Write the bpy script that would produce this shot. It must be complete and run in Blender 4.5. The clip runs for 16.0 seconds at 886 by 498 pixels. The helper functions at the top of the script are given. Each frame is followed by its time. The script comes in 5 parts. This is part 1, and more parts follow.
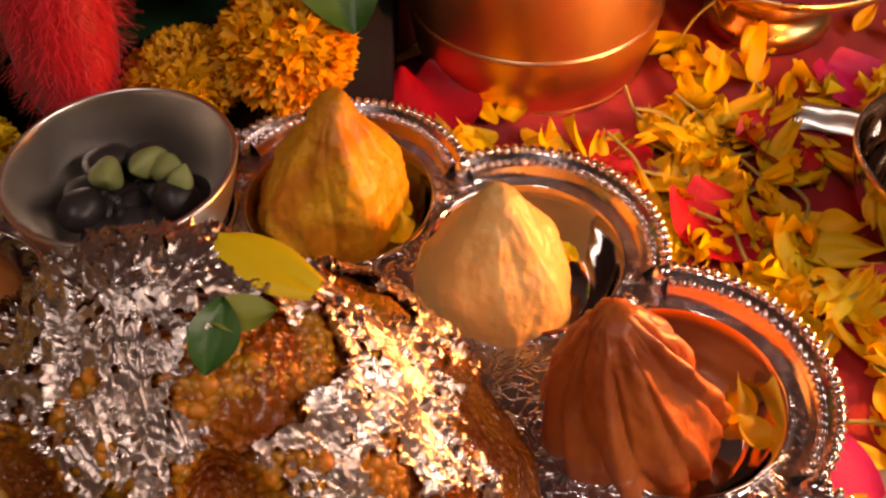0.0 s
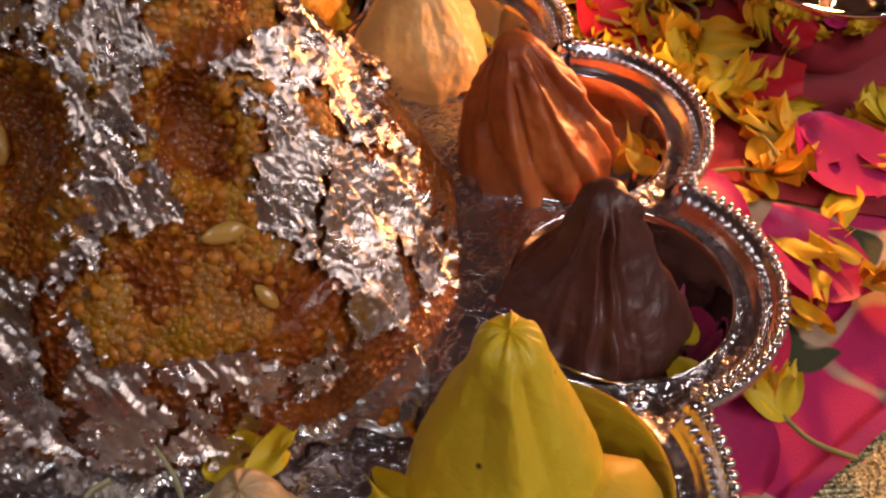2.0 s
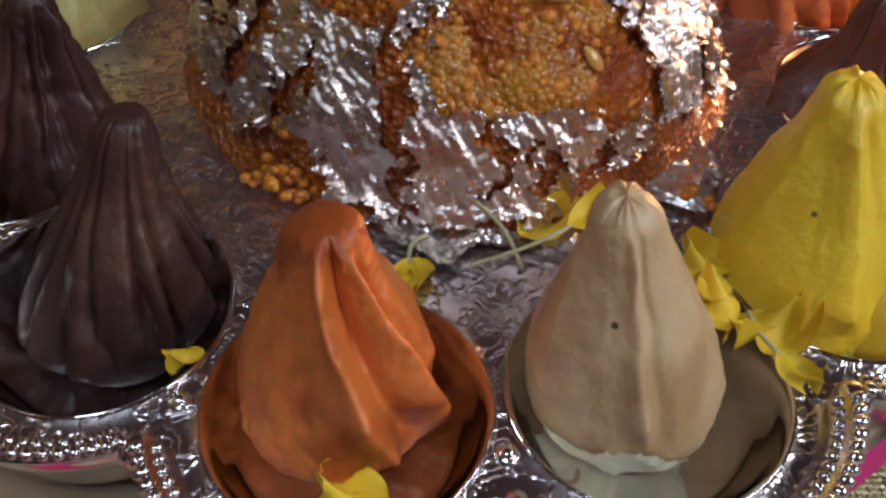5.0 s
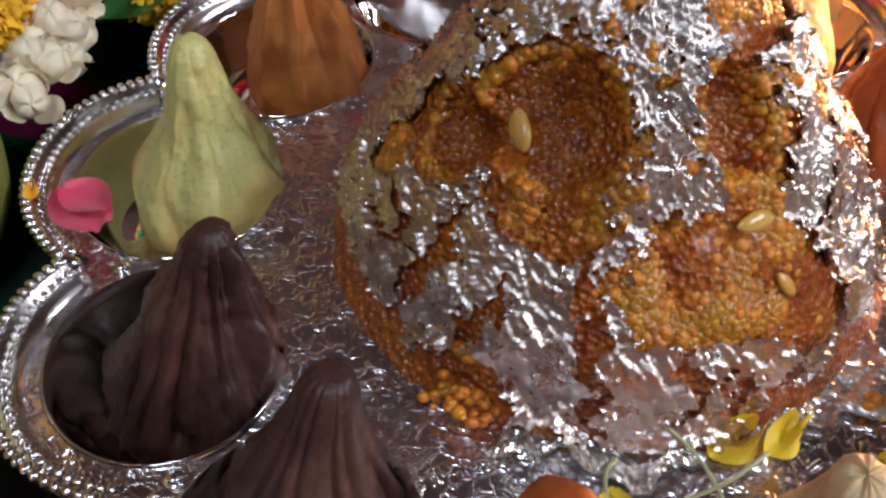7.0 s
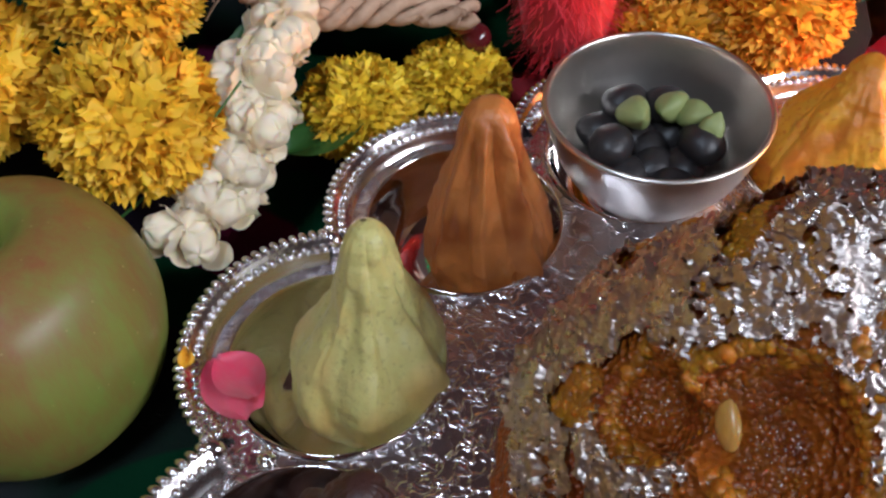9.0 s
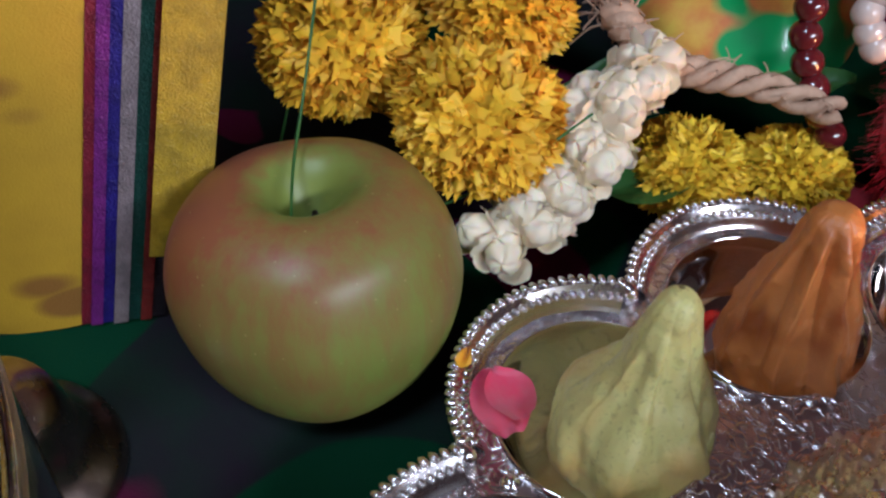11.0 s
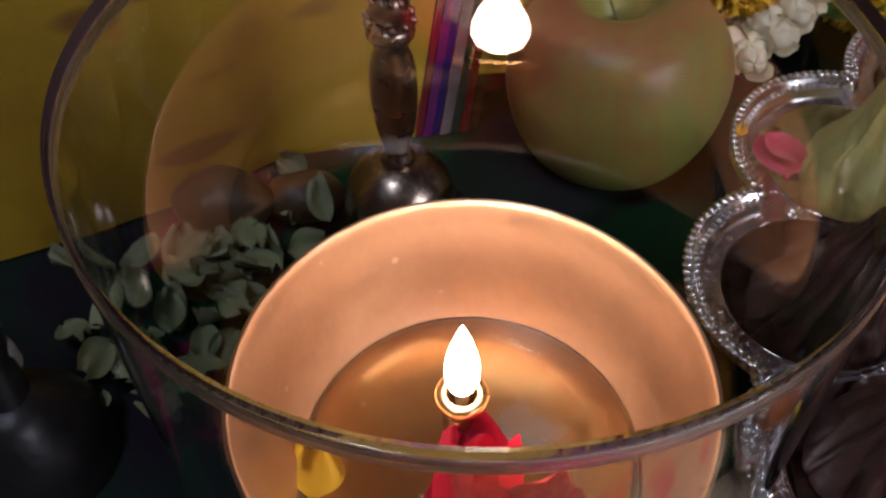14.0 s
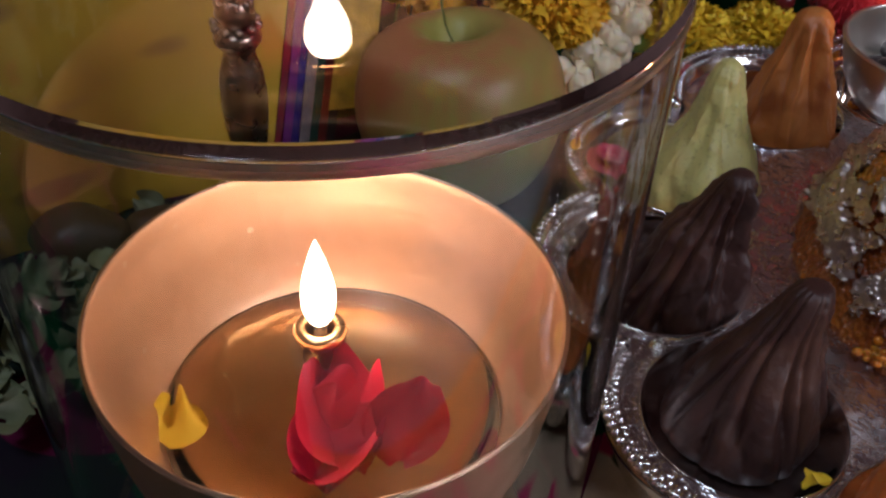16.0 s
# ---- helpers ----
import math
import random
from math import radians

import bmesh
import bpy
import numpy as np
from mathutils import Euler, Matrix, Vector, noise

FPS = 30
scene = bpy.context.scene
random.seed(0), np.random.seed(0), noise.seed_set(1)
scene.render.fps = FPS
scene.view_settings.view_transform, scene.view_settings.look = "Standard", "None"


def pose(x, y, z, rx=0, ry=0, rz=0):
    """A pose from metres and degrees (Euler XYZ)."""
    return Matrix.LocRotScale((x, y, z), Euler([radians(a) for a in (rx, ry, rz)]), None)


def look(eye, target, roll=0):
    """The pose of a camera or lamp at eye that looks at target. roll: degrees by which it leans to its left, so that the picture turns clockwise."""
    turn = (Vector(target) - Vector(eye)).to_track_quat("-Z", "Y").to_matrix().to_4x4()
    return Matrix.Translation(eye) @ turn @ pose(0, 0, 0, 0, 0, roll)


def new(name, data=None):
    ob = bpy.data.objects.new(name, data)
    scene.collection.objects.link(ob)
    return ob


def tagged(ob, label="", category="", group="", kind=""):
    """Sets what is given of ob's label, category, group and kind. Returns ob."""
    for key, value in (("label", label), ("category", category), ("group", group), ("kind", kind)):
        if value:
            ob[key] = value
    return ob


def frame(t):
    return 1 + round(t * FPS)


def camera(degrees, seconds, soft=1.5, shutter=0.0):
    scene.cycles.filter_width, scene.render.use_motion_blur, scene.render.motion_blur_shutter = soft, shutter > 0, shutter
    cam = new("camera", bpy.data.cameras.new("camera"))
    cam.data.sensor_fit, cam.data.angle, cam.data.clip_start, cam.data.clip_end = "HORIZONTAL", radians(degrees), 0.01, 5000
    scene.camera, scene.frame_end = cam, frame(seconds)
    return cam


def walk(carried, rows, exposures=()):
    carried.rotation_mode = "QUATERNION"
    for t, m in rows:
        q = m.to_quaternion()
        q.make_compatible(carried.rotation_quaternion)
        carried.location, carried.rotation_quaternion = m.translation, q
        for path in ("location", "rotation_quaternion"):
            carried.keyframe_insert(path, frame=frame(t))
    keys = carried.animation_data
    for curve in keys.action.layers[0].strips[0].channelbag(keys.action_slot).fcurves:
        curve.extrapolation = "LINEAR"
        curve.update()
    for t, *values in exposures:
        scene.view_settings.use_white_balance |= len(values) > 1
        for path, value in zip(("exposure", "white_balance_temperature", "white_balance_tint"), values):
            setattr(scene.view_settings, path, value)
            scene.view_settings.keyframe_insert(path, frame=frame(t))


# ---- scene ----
cam = camera(48.2, 16.0, soft=2.5)
EXPOSURES = [(0.0, -0.12, 8600, 35), (0.6, -0.42, 7800, 32), (1.5, -0.36, 6900, 27), (3.0, -0.28, 5900, 13), (5.0, 0.28, 5500, 10), (7.5, 0.76, 5500, 9),
             (10.5, 0.78, 5200, 12), (12.0, 0.7, 5000, 12), (13.5, 0.0, 5500, 14), (16.0, -0.1, 5500, 16)]
PATH = [
    (0, (0.003, -0.004, 0.236), (-0.032, 1.353, -1.233), -2.2),
    (0.5, (0.01, -0.025, 0.23), (0.009, 1.327, -1.244), -1.0),
    (1, (0.013, -0.054, 0.227), (0.02, 1.291, -1.253), -0.8),
    (1.5, (0.016, -0.071, 0.222), (0.044, 1.277, -1.255), -0.6),
    (2, (0.01, -0.083, 0.219), (0.059, 1.265, -1.257), -0.2),
    (2.5, (0.011, -0.101, 0.21), (0.056, 1.248, -1.266), -0.5),
    (3, (0.014, -0.114, 0.201), (0.062, 1.225, -1.284), -0.9),
    (3.5, (0.001, -0.127, 0.19), (0.051, 1.198, -1.307), -1.0),
    (4, (-0.018, -0.13, 0.188), (0.034, 1.184, -1.318), -0.3),
    (4.5, (-0.04, -0.125, 0.192), (0.0, 1.197, -1.308), 0.5),
    (5, (-0.058, -0.123, 0.191), (-0.033, 1.208, -1.303), 1.3),
    (5.2, (-0.063, -0.121, 0.192), (-0.042, 1.205, -1.305), 1.5),
    (7.3, (-0.105, -0.072, 0.23), (-0.041, 1.222, -1.293), 1.0),
    (7.5, (-0.105, -0.068, 0.233), (-0.043, 1.223, -1.293), 0.9),
    (8, (-0.109, -0.056, 0.238), (-0.103, 1.238, -1.288), -0.5),
    (8.2, (-0.112, -0.048, 0.24), (-0.151, 1.246, -1.285), -1.1),
    (10.3, (-0.115, -0.008, 0.237), (-0.652, 1.225, -1.243), 2.2),
    (10.5, (-0.122, -0.01, 0.239), (-0.691, 1.206, -1.242), 2.8),
    (11, (-0.137, -0.028, 0.241), (-0.794, 1.15, -1.236), 2.9),
    (11.5, (-0.152, -0.05, 0.248), (-0.854, 1.084, -1.242), 3.0),
    (12, (-0.165, -0.069, 0.251), (-0.873, 1.057, -1.242), 3.6),
    (12.5, (-0.17, -0.091, 0.256), (-0.895, 1.025, -1.237), 3.0),
    (13, (-0.181, -0.118, 0.268), (-0.873, 0.972, -1.259), 2.8),
    (13.5, (-0.175, -0.139, 0.27), (-0.878, 0.901, -1.287), -1.8),
    (14, (-0.172, -0.155, 0.266), (-0.809, 0.951, -1.274), -0.7),
    (14.5, (-0.16, -0.16, 0.265), (-0.716, 1.011, -1.257), 1.0),
    (15, (-0.156, -0.181, 0.253), (-0.692, 1.114, -1.173), 1.7),
    (15.5, (-0.152, -0.186, 0.248), (-0.68, 1.19, -1.105), 2.2),
    (16, (-0.149, -0.19, 0.238), (-0.659, 1.231, -1.074), 2.7),
]
walk(cam, [(t, look(eye, target, roll)) for t, eye, target, roll in PATH], EXPOSURES)

# ---------- world and light ----------
world = bpy.data.worlds.new("room_dark")
scene.world = world
world.use_nodes = True
world.node_tree.nodes["Background"].inputs[0].default_value = (0.9, 0.75, 0.6, 1)
world.node_tree.nodes["Background"].inputs[1].default_value = 0.02


def area_lamp(name, eye, target, sx, sy, power, colour):
    d = bpy.data.lights.new(name, "AREA")
    d.shape, d.size, d.size_y, d.energy, d.color = "RECTANGLE", sx, sy, power, colour
    ob = new(name, d)
    ob.matrix_world = look(eye, target)
    return ob


TC = Vector((-0.054, 0.099, 0))      # middle of the tray
DIYA = Vector((-0.2215, -0.0575, 0))  # covered oil lamp
LAMP = Vector((0.156, 0.213, 0))     # open steel lamp
# unseen key lamp, placed to suit the sweets' shading; its kind is assumed
area_lamp("unseen_key_light", (1.28, -0.42, 1.10), (-0.08, 0.08, 0), 1.1, 0.16, 14.5, (1.0, 0.94, 0.88))
# soft overhead fill added to lift the west side; no fitting goes with it
area_lamp("unseen_fill_light", (-0.45, -0.75, 2.1), (-0.15, 0.1, 0), 0.45, 0.45, 10.0, (0.90, 0.95, 0.97))


# ---------- materials ----------
def ramp_mix(nt, fac, a, b):
    m = nt.nodes.new("ShaderNodeMix")
    m.data_type = "RGBA"
    nt.links.new(fac, m.inputs[0])
    for k, c in ((6, a), (7, b)):
        if isinstance(c, tuple):
            m.inputs[k].default_value = (*c, 1)
        else:
            nt.links.new(c, m.inputs[k])
    return m.outputs[2]


def tex(nt, kind, scale, coord, **kw):
    n = nt.nodes.new("ShaderNodeTex" + kind)
    n.inputs["Scale"].default_value = scale
    for k, v in kw.items():
        n.inputs[k].default_value = v
    nt.links.new(coord, n.inputs["Vector"])
    return n


def ramp(nt, fac, lo, hi):
    r = nt.nodes.new("ShaderNodeMapRange")
    r.inputs["From Min"].default_value, r.inputs["From Max"].default_value = lo, hi
    nt.links.new(fac, r.inputs["Value"])
    return r.outputs[0]


def surface(name, a, b, rough=0.5, metal=0.0, coarse=40, fine=300, bump=0.3, depth=0.0008, c=None, sss=0.0, coat=0.0,
            trans=0.0, rvar=0.12, sheen=0.0, per=0.0, bumpkind="Noise", speck=None):
    """Two colours at a coarse scale, a third as fine specks, relief at both scales."""
    m = bpy.data.materials.new(name)
    m.use_nodes = True
    nt = m.node_tree
    p = nt.nodes["Principled BSDF"]
    co = nt.nodes.new("ShaderNodeTexCoord").outputs["Object"]
    big = tex(nt, "Noise", coarse, co, Detail=5.0, Roughness=0.6)
    small = tex(nt, "Noise", fine, co, Detail=4.0)
    col = ramp_mix(nt, ramp(nt, big.outputs[0], 0.35, 0.65), a, b)
    if c:
        col = ramp_mix(nt, ramp(nt, small.outputs[0], 0.56, 0.68), col, c)
    if speck:
        vo = tex(nt, "Voronoi", 70, co)
        col = ramp_mix(nt, ramp(nt, vo.outputs[0], 0.075, 0.05), col, speck)
    if per:
        info = nt.nodes.new("ShaderNodeObjectInfo").outputs["Random"]
        isl = nt.nodes.new("ShaderNodeNewGeometry").outputs["Random Per Island"]
        hsv = nt.nodes.new("ShaderNodeHueSaturation")
        add = nt.nodes.new("ShaderNodeMath")
        nt.links.new(info, add.inputs[0]), nt.links.new(isl, add.inputs[1])
        mr = nt.nodes.new("ShaderNodeMapRange")
        mr.inputs["From Max"].default_value = 2.0
        mr.inputs["To Min"].default_value, mr.inputs["To Max"].default_value = 1 - per, 1 + per
        nt.links.new(add.outputs[0], mr.inputs["Value"])
        nt.links.new(mr.outputs[0], hsv.inputs["Value"])
        nt.links.new(col, hsv.inputs["Color"])
        col = hsv.outputs[0]
    nt.links.new(col, p.inputs["Base Color"])
    rr = nt.nodes.new("ShaderNodeMapRange")
    rr.inputs["To Min"].default_value, rr.inputs["To Max"].default_value = max(0.02, rough - rvar), min(1, rough + rvar)
    nt.links.new(big.outputs[0], rr.inputs["Value"])
    nt.links.new(rr.outputs[0], p.inputs["Roughness"])
    p.inputs["Metallic"].default_value = metal
    p.inputs["Coat Weight"].default_value = coat
    p.inputs["Coat Roughness"].default_value = 0.15
    p.inputs["Transmission Weight"].default_value = trans
    p.inputs["Sheen Weight"].default_value = sheen
    if sss:
        p.inputs["Subsurface Weight"].default_value = sss
        p.inputs["Subsurface Radius"].default_value = (0.006, 0.003, 0.001)
        p.inputs["Subsurface Scale"].default_value = 0.6
    if bump:
        src = small if bumpkind == "Noise" else tex(nt, "Voronoi", fine, co)
        s = nt.nodes.new("ShaderNodeMath")
        s.operation = "ADD"
        nt.links.new(src.outputs[0], s.inputs[0]), nt.links.new(big.outputs[0], s.inputs[1])
        bn = nt.nodes.new("ShaderNodeBump")
        bn.inputs["Strength"].default_value, bn.inputs["Distance"].default_value = bump, depth
        nt.links.new(s.outputs[0], bn.inputs["Height"])
        nt.links.new(bn.outputs[0], p.inputs["Normal"])
    return m


def clear_glass(name, tint, rough=0.0, ior=1.47):
    m = bpy.data.materials.new(name)
    m.use_nodes = True
    p = m.node_tree.nodes["Principled BSDF"]
    p.inputs["Base Color"].default_value = (*tint, 1)
    p.inputs["Transmission Weight"].default_value = 1
    p.inputs["Roughness"].default_value, p.inputs["IOR"].default_value = rough, ior
    return m


def glow(name, colour, strength):
    m = bpy.data.materials.new(name)
    m.use_nodes = True
    nt = m.node_tree
    p = nt.nodes["Principled BSDF"]
    p.inputs["Base Color"].default_value = (1, 0.8, 0.5, 1)
    p.inputs["Emission Color"].default_value = (*colour, 1)
    p.inputs["Emission Strength"].default_value = strength
    return m


SILVER = surface("silver_plate_metal", (0.80, 0.74, 0.73), (0.66, 0.60, 0.61), 0.25, 1.0, 60, 420, 0.0, rvar=0.1)


def add_vermicelli(m, scale, strength, depth):
    """Thin raised scribbles, as stamped into sheet metal."""
    nt = m.node_tree
    co = nt.nodes.new("ShaderNodeTexCoord").outputs["Object"]
    t = tex(nt, "Noise", scale, co, Detail=1.0, Distortion=1.2)
    mid = nt.nodes.new("ShaderNodeMath")
    mid.operation = "SUBTRACT"
    mid.inputs[1].default_value = 0.5
    fold = nt.nodes.new("ShaderNodeMath")
    fold.operation = "ABSOLUTE"
    nt.links.new(t.outputs[0], mid.inputs[0]), nt.links.new(mid.outputs[0], fold.inputs[0])
    bn = nt.nodes.new("ShaderNodeBump")
    bn.inputs["Strength"].default_value, bn.inputs["Distance"].default_value = strength, depth
    nt.links.new(ramp(nt, fold.outputs[0], 0.07, 0.0), bn.inputs["Height"])
    nt.links.new(bn.outputs[0], nt.nodes["Principled BSDF"].inputs["Normal"])


add_vermicelli(SILVER, 230, 0.38, 0.0006)
CHROME = surface("polished_well_metal", (0.86, 0.83, 0.81), (0.78, 0.74, 0.71), 0.06, 1.0, 30, 250, 0.06, 0.0004, rvar=0.03)
BEAD = surface("silver_bead_metal", (0.86, 0.83, 0.82), (0.72, 0.69, 0.68), 0.17, 1.0, 90, 500, 0.2, 0.0003)
STEEL = surface("worn_steel", (0.76, 0.72, 0.67), (0.66, 0.62, 0.57), 0.34, 1.0, 35, 400, 0.12, 0.0003)
LEAFFOIL = surface("silver_leaf_foil", (0.86, 0.75, 0.69), (0.70, 0.59, 0.53), 0.29, 1.0, 200, 1700, 0.35, 0.0005, rvar=0.16)
BOONDI = surface("boondi_orange", (0.44, 0.125, 0.007), (0.26, 0.046, 0.004), 0.34, 0, 80, 520, 1.0, 0.0020, sss=0.2, coat=0.2, bumpkind="Voronoi")
PEARL = surface("boondi_pearl", (0.76, 0.29, 0.012), (0.50, 0.13, 0.007), 0.36, 0, 90, 600, 0.3, 0.0004, sss=0.5, coat=0.2, per=0.12)
# redder syrupy grains, darkened further so the colour carries some hollow shade
DEEPPEARL = surface("boondi_syrup_shade_pearl", (0.48, 0.125, 0.007), (0.28, 0.046, 0.004), 0.30, 0, 90, 600, 0.3, 0.0004, sss=0.5, coat=0.2, per=0.12)
SEED = surface("melon_seed_skin", (0.66, 0.38, 0.09), (0.55, 0.28, 0.05), 0.3, 0, 60, 500, 0.2, 0.0003, sss=0.35, coat=0.3)
BRASS = surface("brass", (0.75, 0.50, 0.24), (0.62, 0.38, 0.17), 0.28, 1.0, 30, 500, 0.12, 0.0003)
COPPER = surface("copper_brass", (0.84, 0.52, 0.30), (0.72, 0.40, 0.20), 0.34, 1.0, 30, 300, 0.15, 0.0004)
CLOTHRED = surface("red_cloth", (0.42, 0.012, 0.02), (0.30, 0.008, 0.02), 0.8, 0, 22, 1400, 0.5, 0.0006, sheen=0.3)
CLOTHDARK = surface("dark_green_cloth", (0.008, 0.02, 0.013), (0.014, 0.008, 0.016), 0.85, 0, 18, 1200, 0.4, 0.0006)
CLOTHDARK.node_tree.nodes["Principled BSDF"].inputs["Specular IOR Level"].default_value = 0.12
CLOTHGREEN = (0.003, 0.038, 0.014)
MARIGOLD = surface("marigold_petal", (0.85, 0.43, 0.012), (0.80, 0.33, 0.008), 0.6, 0, 40, 400, 0.2, 0.0004, sss=0.1, per=0.3)
LEMONGOLD = surface("yellow_petal", (0.85, 0.60, 0.015), (0.80, 0.50, 0.01), 0.6, 0, 40, 400, 0.2, 0.0004, sss=0.1, per=0.25)
GOLDEN = surface("golden_marigold", (0.84, 0.52, 0.014), (0.80, 0.43, 0.010), 0.6, 0, 40, 400, 0.2, 0.0004, sss=0.1, per=0.3)
GREEN = surface("green_leaf", (0.03, 0.11, 0.02), (0.05, 0.15, 0.03), 0.4, 0, 60, 500, 0.3, 0.0005, per=0.3)
GLASS = clear_glass("chimney_glass", (0.98, 0.97, 0.95))
FLAME = glow("lamp_flame", (1.0, 0.41, 0.13), 520.0)
DIYAFLAME = glow("diya_flame", (1.0, 0.66, 0.40), 62.0)


# ---------- builders ----------
def mesh_from(name, bm, mat, smooth=True):
    me = bpy.data.meshes.new(name)
    for f in bm.faces:
        f.smooth = smooth
    bm.to_mesh(me)
    bm.free()
    me.materials.append(mat)
    return me


def part(name, bm, mat, parent, label="", smooth=True):
    ob = new(name, mesh_from(name, bm, mat, smooth))
    ob.parent = parent
    if label:
        tagged(ob, label)
    return ob


def thing(name, label, category, at=(0, 0, 0), rz=0.0, group="", tilt=(0, 0), kind=""):
    ob = new(name)
    ob.empty_display_size = 0.01
    ob.matrix_world = pose(at[0], at[1], at[2], tilt[0], tilt[1], rz)
    return tagged(ob, label, category, group, kind)


def single(name, bm, mat, label, category, at=(0, 0, 0), rz=0.0, group="", tilt=(0, 0), kind="", smooth=True):
    ob = new(name, mesh_from(name, bm, mat, smooth))
    ob.matrix_world = pose(at[0], at[1], at[2], tilt[0], tilt[1], rz)
    return tagged(ob, label, category, group, kind)


def grid_bm(nu, nv, fn, wrap_u=False, wrap_v=False, bm=None):
    """A sheet of nu by nv points from fn(i/nu, j/nv); fn may give None for no point."""
    bm = bm or bmesh.new()
    cu, cv = (nu if wrap_u else nu + 1), (nv if wrap_v else nv + 1)
    vs = [[None] * cv for _ in range(cu)]
    for i in range(cu):
        for j in range(cv):
            p = fn(i / nu, j / nv)
            vs[i][j] = bm.verts.new(p) if p is not None else None
    for i in range(nu):
        for j in range(nv):
            q = [vs[i][j], vs[(i + 1) % cu][j], vs[(i + 1) % cu][(j + 1) % cv], vs[i][(j + 1) % cv]]
            if None not in q:
                bm.faces.new(q)
    return bm


def spline(pts, n=6):
    """A smooth run through 2D points (Catmull-Rom)."""
    out = []
    for i in range(len(pts) - 1):
        p0, p1, p2, p3 = pts[max(i - 1, 0)], pts[i], pts[i + 1], pts[min(i + 2, len(pts) - 1)]
        for k in range(n):
            t = k / n
            out.append(tuple(0.5 * (2 * b + (c - a) * t + (2 * a - 5 * b + 4 * c - d) * t * t + (3 * b - a - 3 * c + d) * t ** 3)
                             for a, b, c, d in zip(p0, p1, p2, p3)))
    out.append(tuple(pts[-1]))
    return out


def lathe(profile, seg=72, fn=None, n=0, bm=None):
    """Turns (radius, height) points round z; fn(point, angle, k) may move each point."""
    pts = spline(profile, n) if n else profile
    last = len(pts) - 1

    def at(u, v):
        k = round(v * last)
        a = u * math.tau
        r, h = pts[k]
        p = Vector((max(r, 1e-5) * math.cos(a), max(r, 1e-5) * math.sin(a), h))
        return fn(p, a, k / last) if fn else p
    bm = grid_bm(seg, last, at, wrap_u=True, bm=bm)
    bmesh.ops.remove_doubles(bm, verts=bm.verts, dist=2e-5)
    bmesh.ops.recalc_face_normals(bm, faces=bm.faces)
    if bm.calc_volume(signed=True) < 0:
        bmesh.ops.reverse_faces(bm, faces=bm.faces)
    return bm


def tube(points, radius, seg=8, bm=None, taper=None):
    """A round rod along 3D points."""
    pts = [Vector(p) for p in points]
    n = len(pts) - 1

    def at(u, v):
        k = round(v * n)
        d = (pts[min(k + 1, n)] - pts[max(k - 1, 0)]).normalized()
        side = d.cross(Vector((0.13, 0.21, 0.97))).normalized()
        up = side.cross(d)
        r = radius * (taper(v) if taper else 1)
        return pts[k] + r * (math.cos(u * math.tau) * side + math.sin(u * math.tau) * up)
    bm = grid_bm(seg, n, at, wrap_u=True, bm=bm)
    return bm


def curve3(pts, n=8):
    return [Vector(p) for p in spline([tuple(p) for p in pts], n)]


def blob(bm, centre, radii, turn=None, sub=1):
    m = Matrix.Translation(centre) @ (turn or Matrix.Identity(4)) @ Matrix.Diagonal((*radii, 1))
    bmesh.ops.create_icosphere(bm, subdivisions=sub, radius=1, matrix=m)


def wob(p, scale, amp, seed=0.0):
    return amp * noise.noise(Vector(p) * scale + Vector((seed, seed * 1.7, -seed)))


def petal_bm(length, width, curl=0.3, ruffle=0.1, seed=0, nu=6, nv=6, ragged=0.0):
    rnd = random.Random(seed)
    ph, bend = rnd.random() * 6, rnd.uniform(-0.25, 0.25)

    def at(u, v):
        w = width * math.sin(math.pi * min(0.97, 0.06 + 0.8 * v ** 0.8)) * (u - 0.5)
        z = curl * length * v * v + ruffle * width * math.sin(ph + u * 9) * v * v + 0.6 * curl * width * (2 * (u - 0.5)) ** 2
        y = length * v - ragged * length * v * v * (0.5 + 0.5 * math.sin(ph + u * 14)) + 0.04 * length * noise.noise(Vector((u * 3, v * 3, seed)))
        return Vector((w + bend * length * v * v, y, z))
    return grid_bm(nu, nv, at)


# ---------- ground ----------
def ground_fn(x, y):
    return 0.0012 * noise.noise(Vector((x * 18, y * 18, 0))) + 0.0006 * noise.noise(Vector((x * 60, y * 60, 3)))


def build_ground():
    single("floor", grid_bm(8, 8, lambda u, v: Vector((-2 + 4 * u, -2 + 4 * v, -0.02))), FLOORTILE, "grey polished floor tile round the altar", "floor", kind="structure")
    # unseen walls and ceiling, added so the metal has a dim room to mirror
    for nm, co, rot in (("unseen_wall_north", (0, 1.6), 0), ("unseen_wall_south", (0, -2), 0), ("unseen_wall_east", (2, 0), 90), ("unseen_wall_west", (-2, 0), 90)):
        bm = bmesh.new()
        bmesh.ops.create_cube(bm, size=1, matrix=Matrix.Translation((0, 0, 1.18)) @ Matrix.Diagonal((4.1, 0.1, 2.4, 1)))
        single(nm, bm, UNSEENWALL, "unseen maroon-brown wall added for dim red reflections", "wall", (co[0], co[1], 0), rot, kind="structure", smooth=False)
    bm = bmesh.new()
    bmesh.ops.create_cube(bm, size=1, matrix=Matrix.Translation((0, 0, 2.43)) @ Matrix.Diagonal((4.1, 4.1, 0.1, 1)))
    single("ceiling", bm, UNSEENWALL, "unseen maroon-brown ceiling added to close off the reflections", "ceiling", kind="structure", smooth=False)


FLOORTILE = surface("floor_tile", (0.36, 0.35, 0.31), (0.28, 0.27, 0.25), 0.3, 0, 8, 90, 0.15, 0.0005)
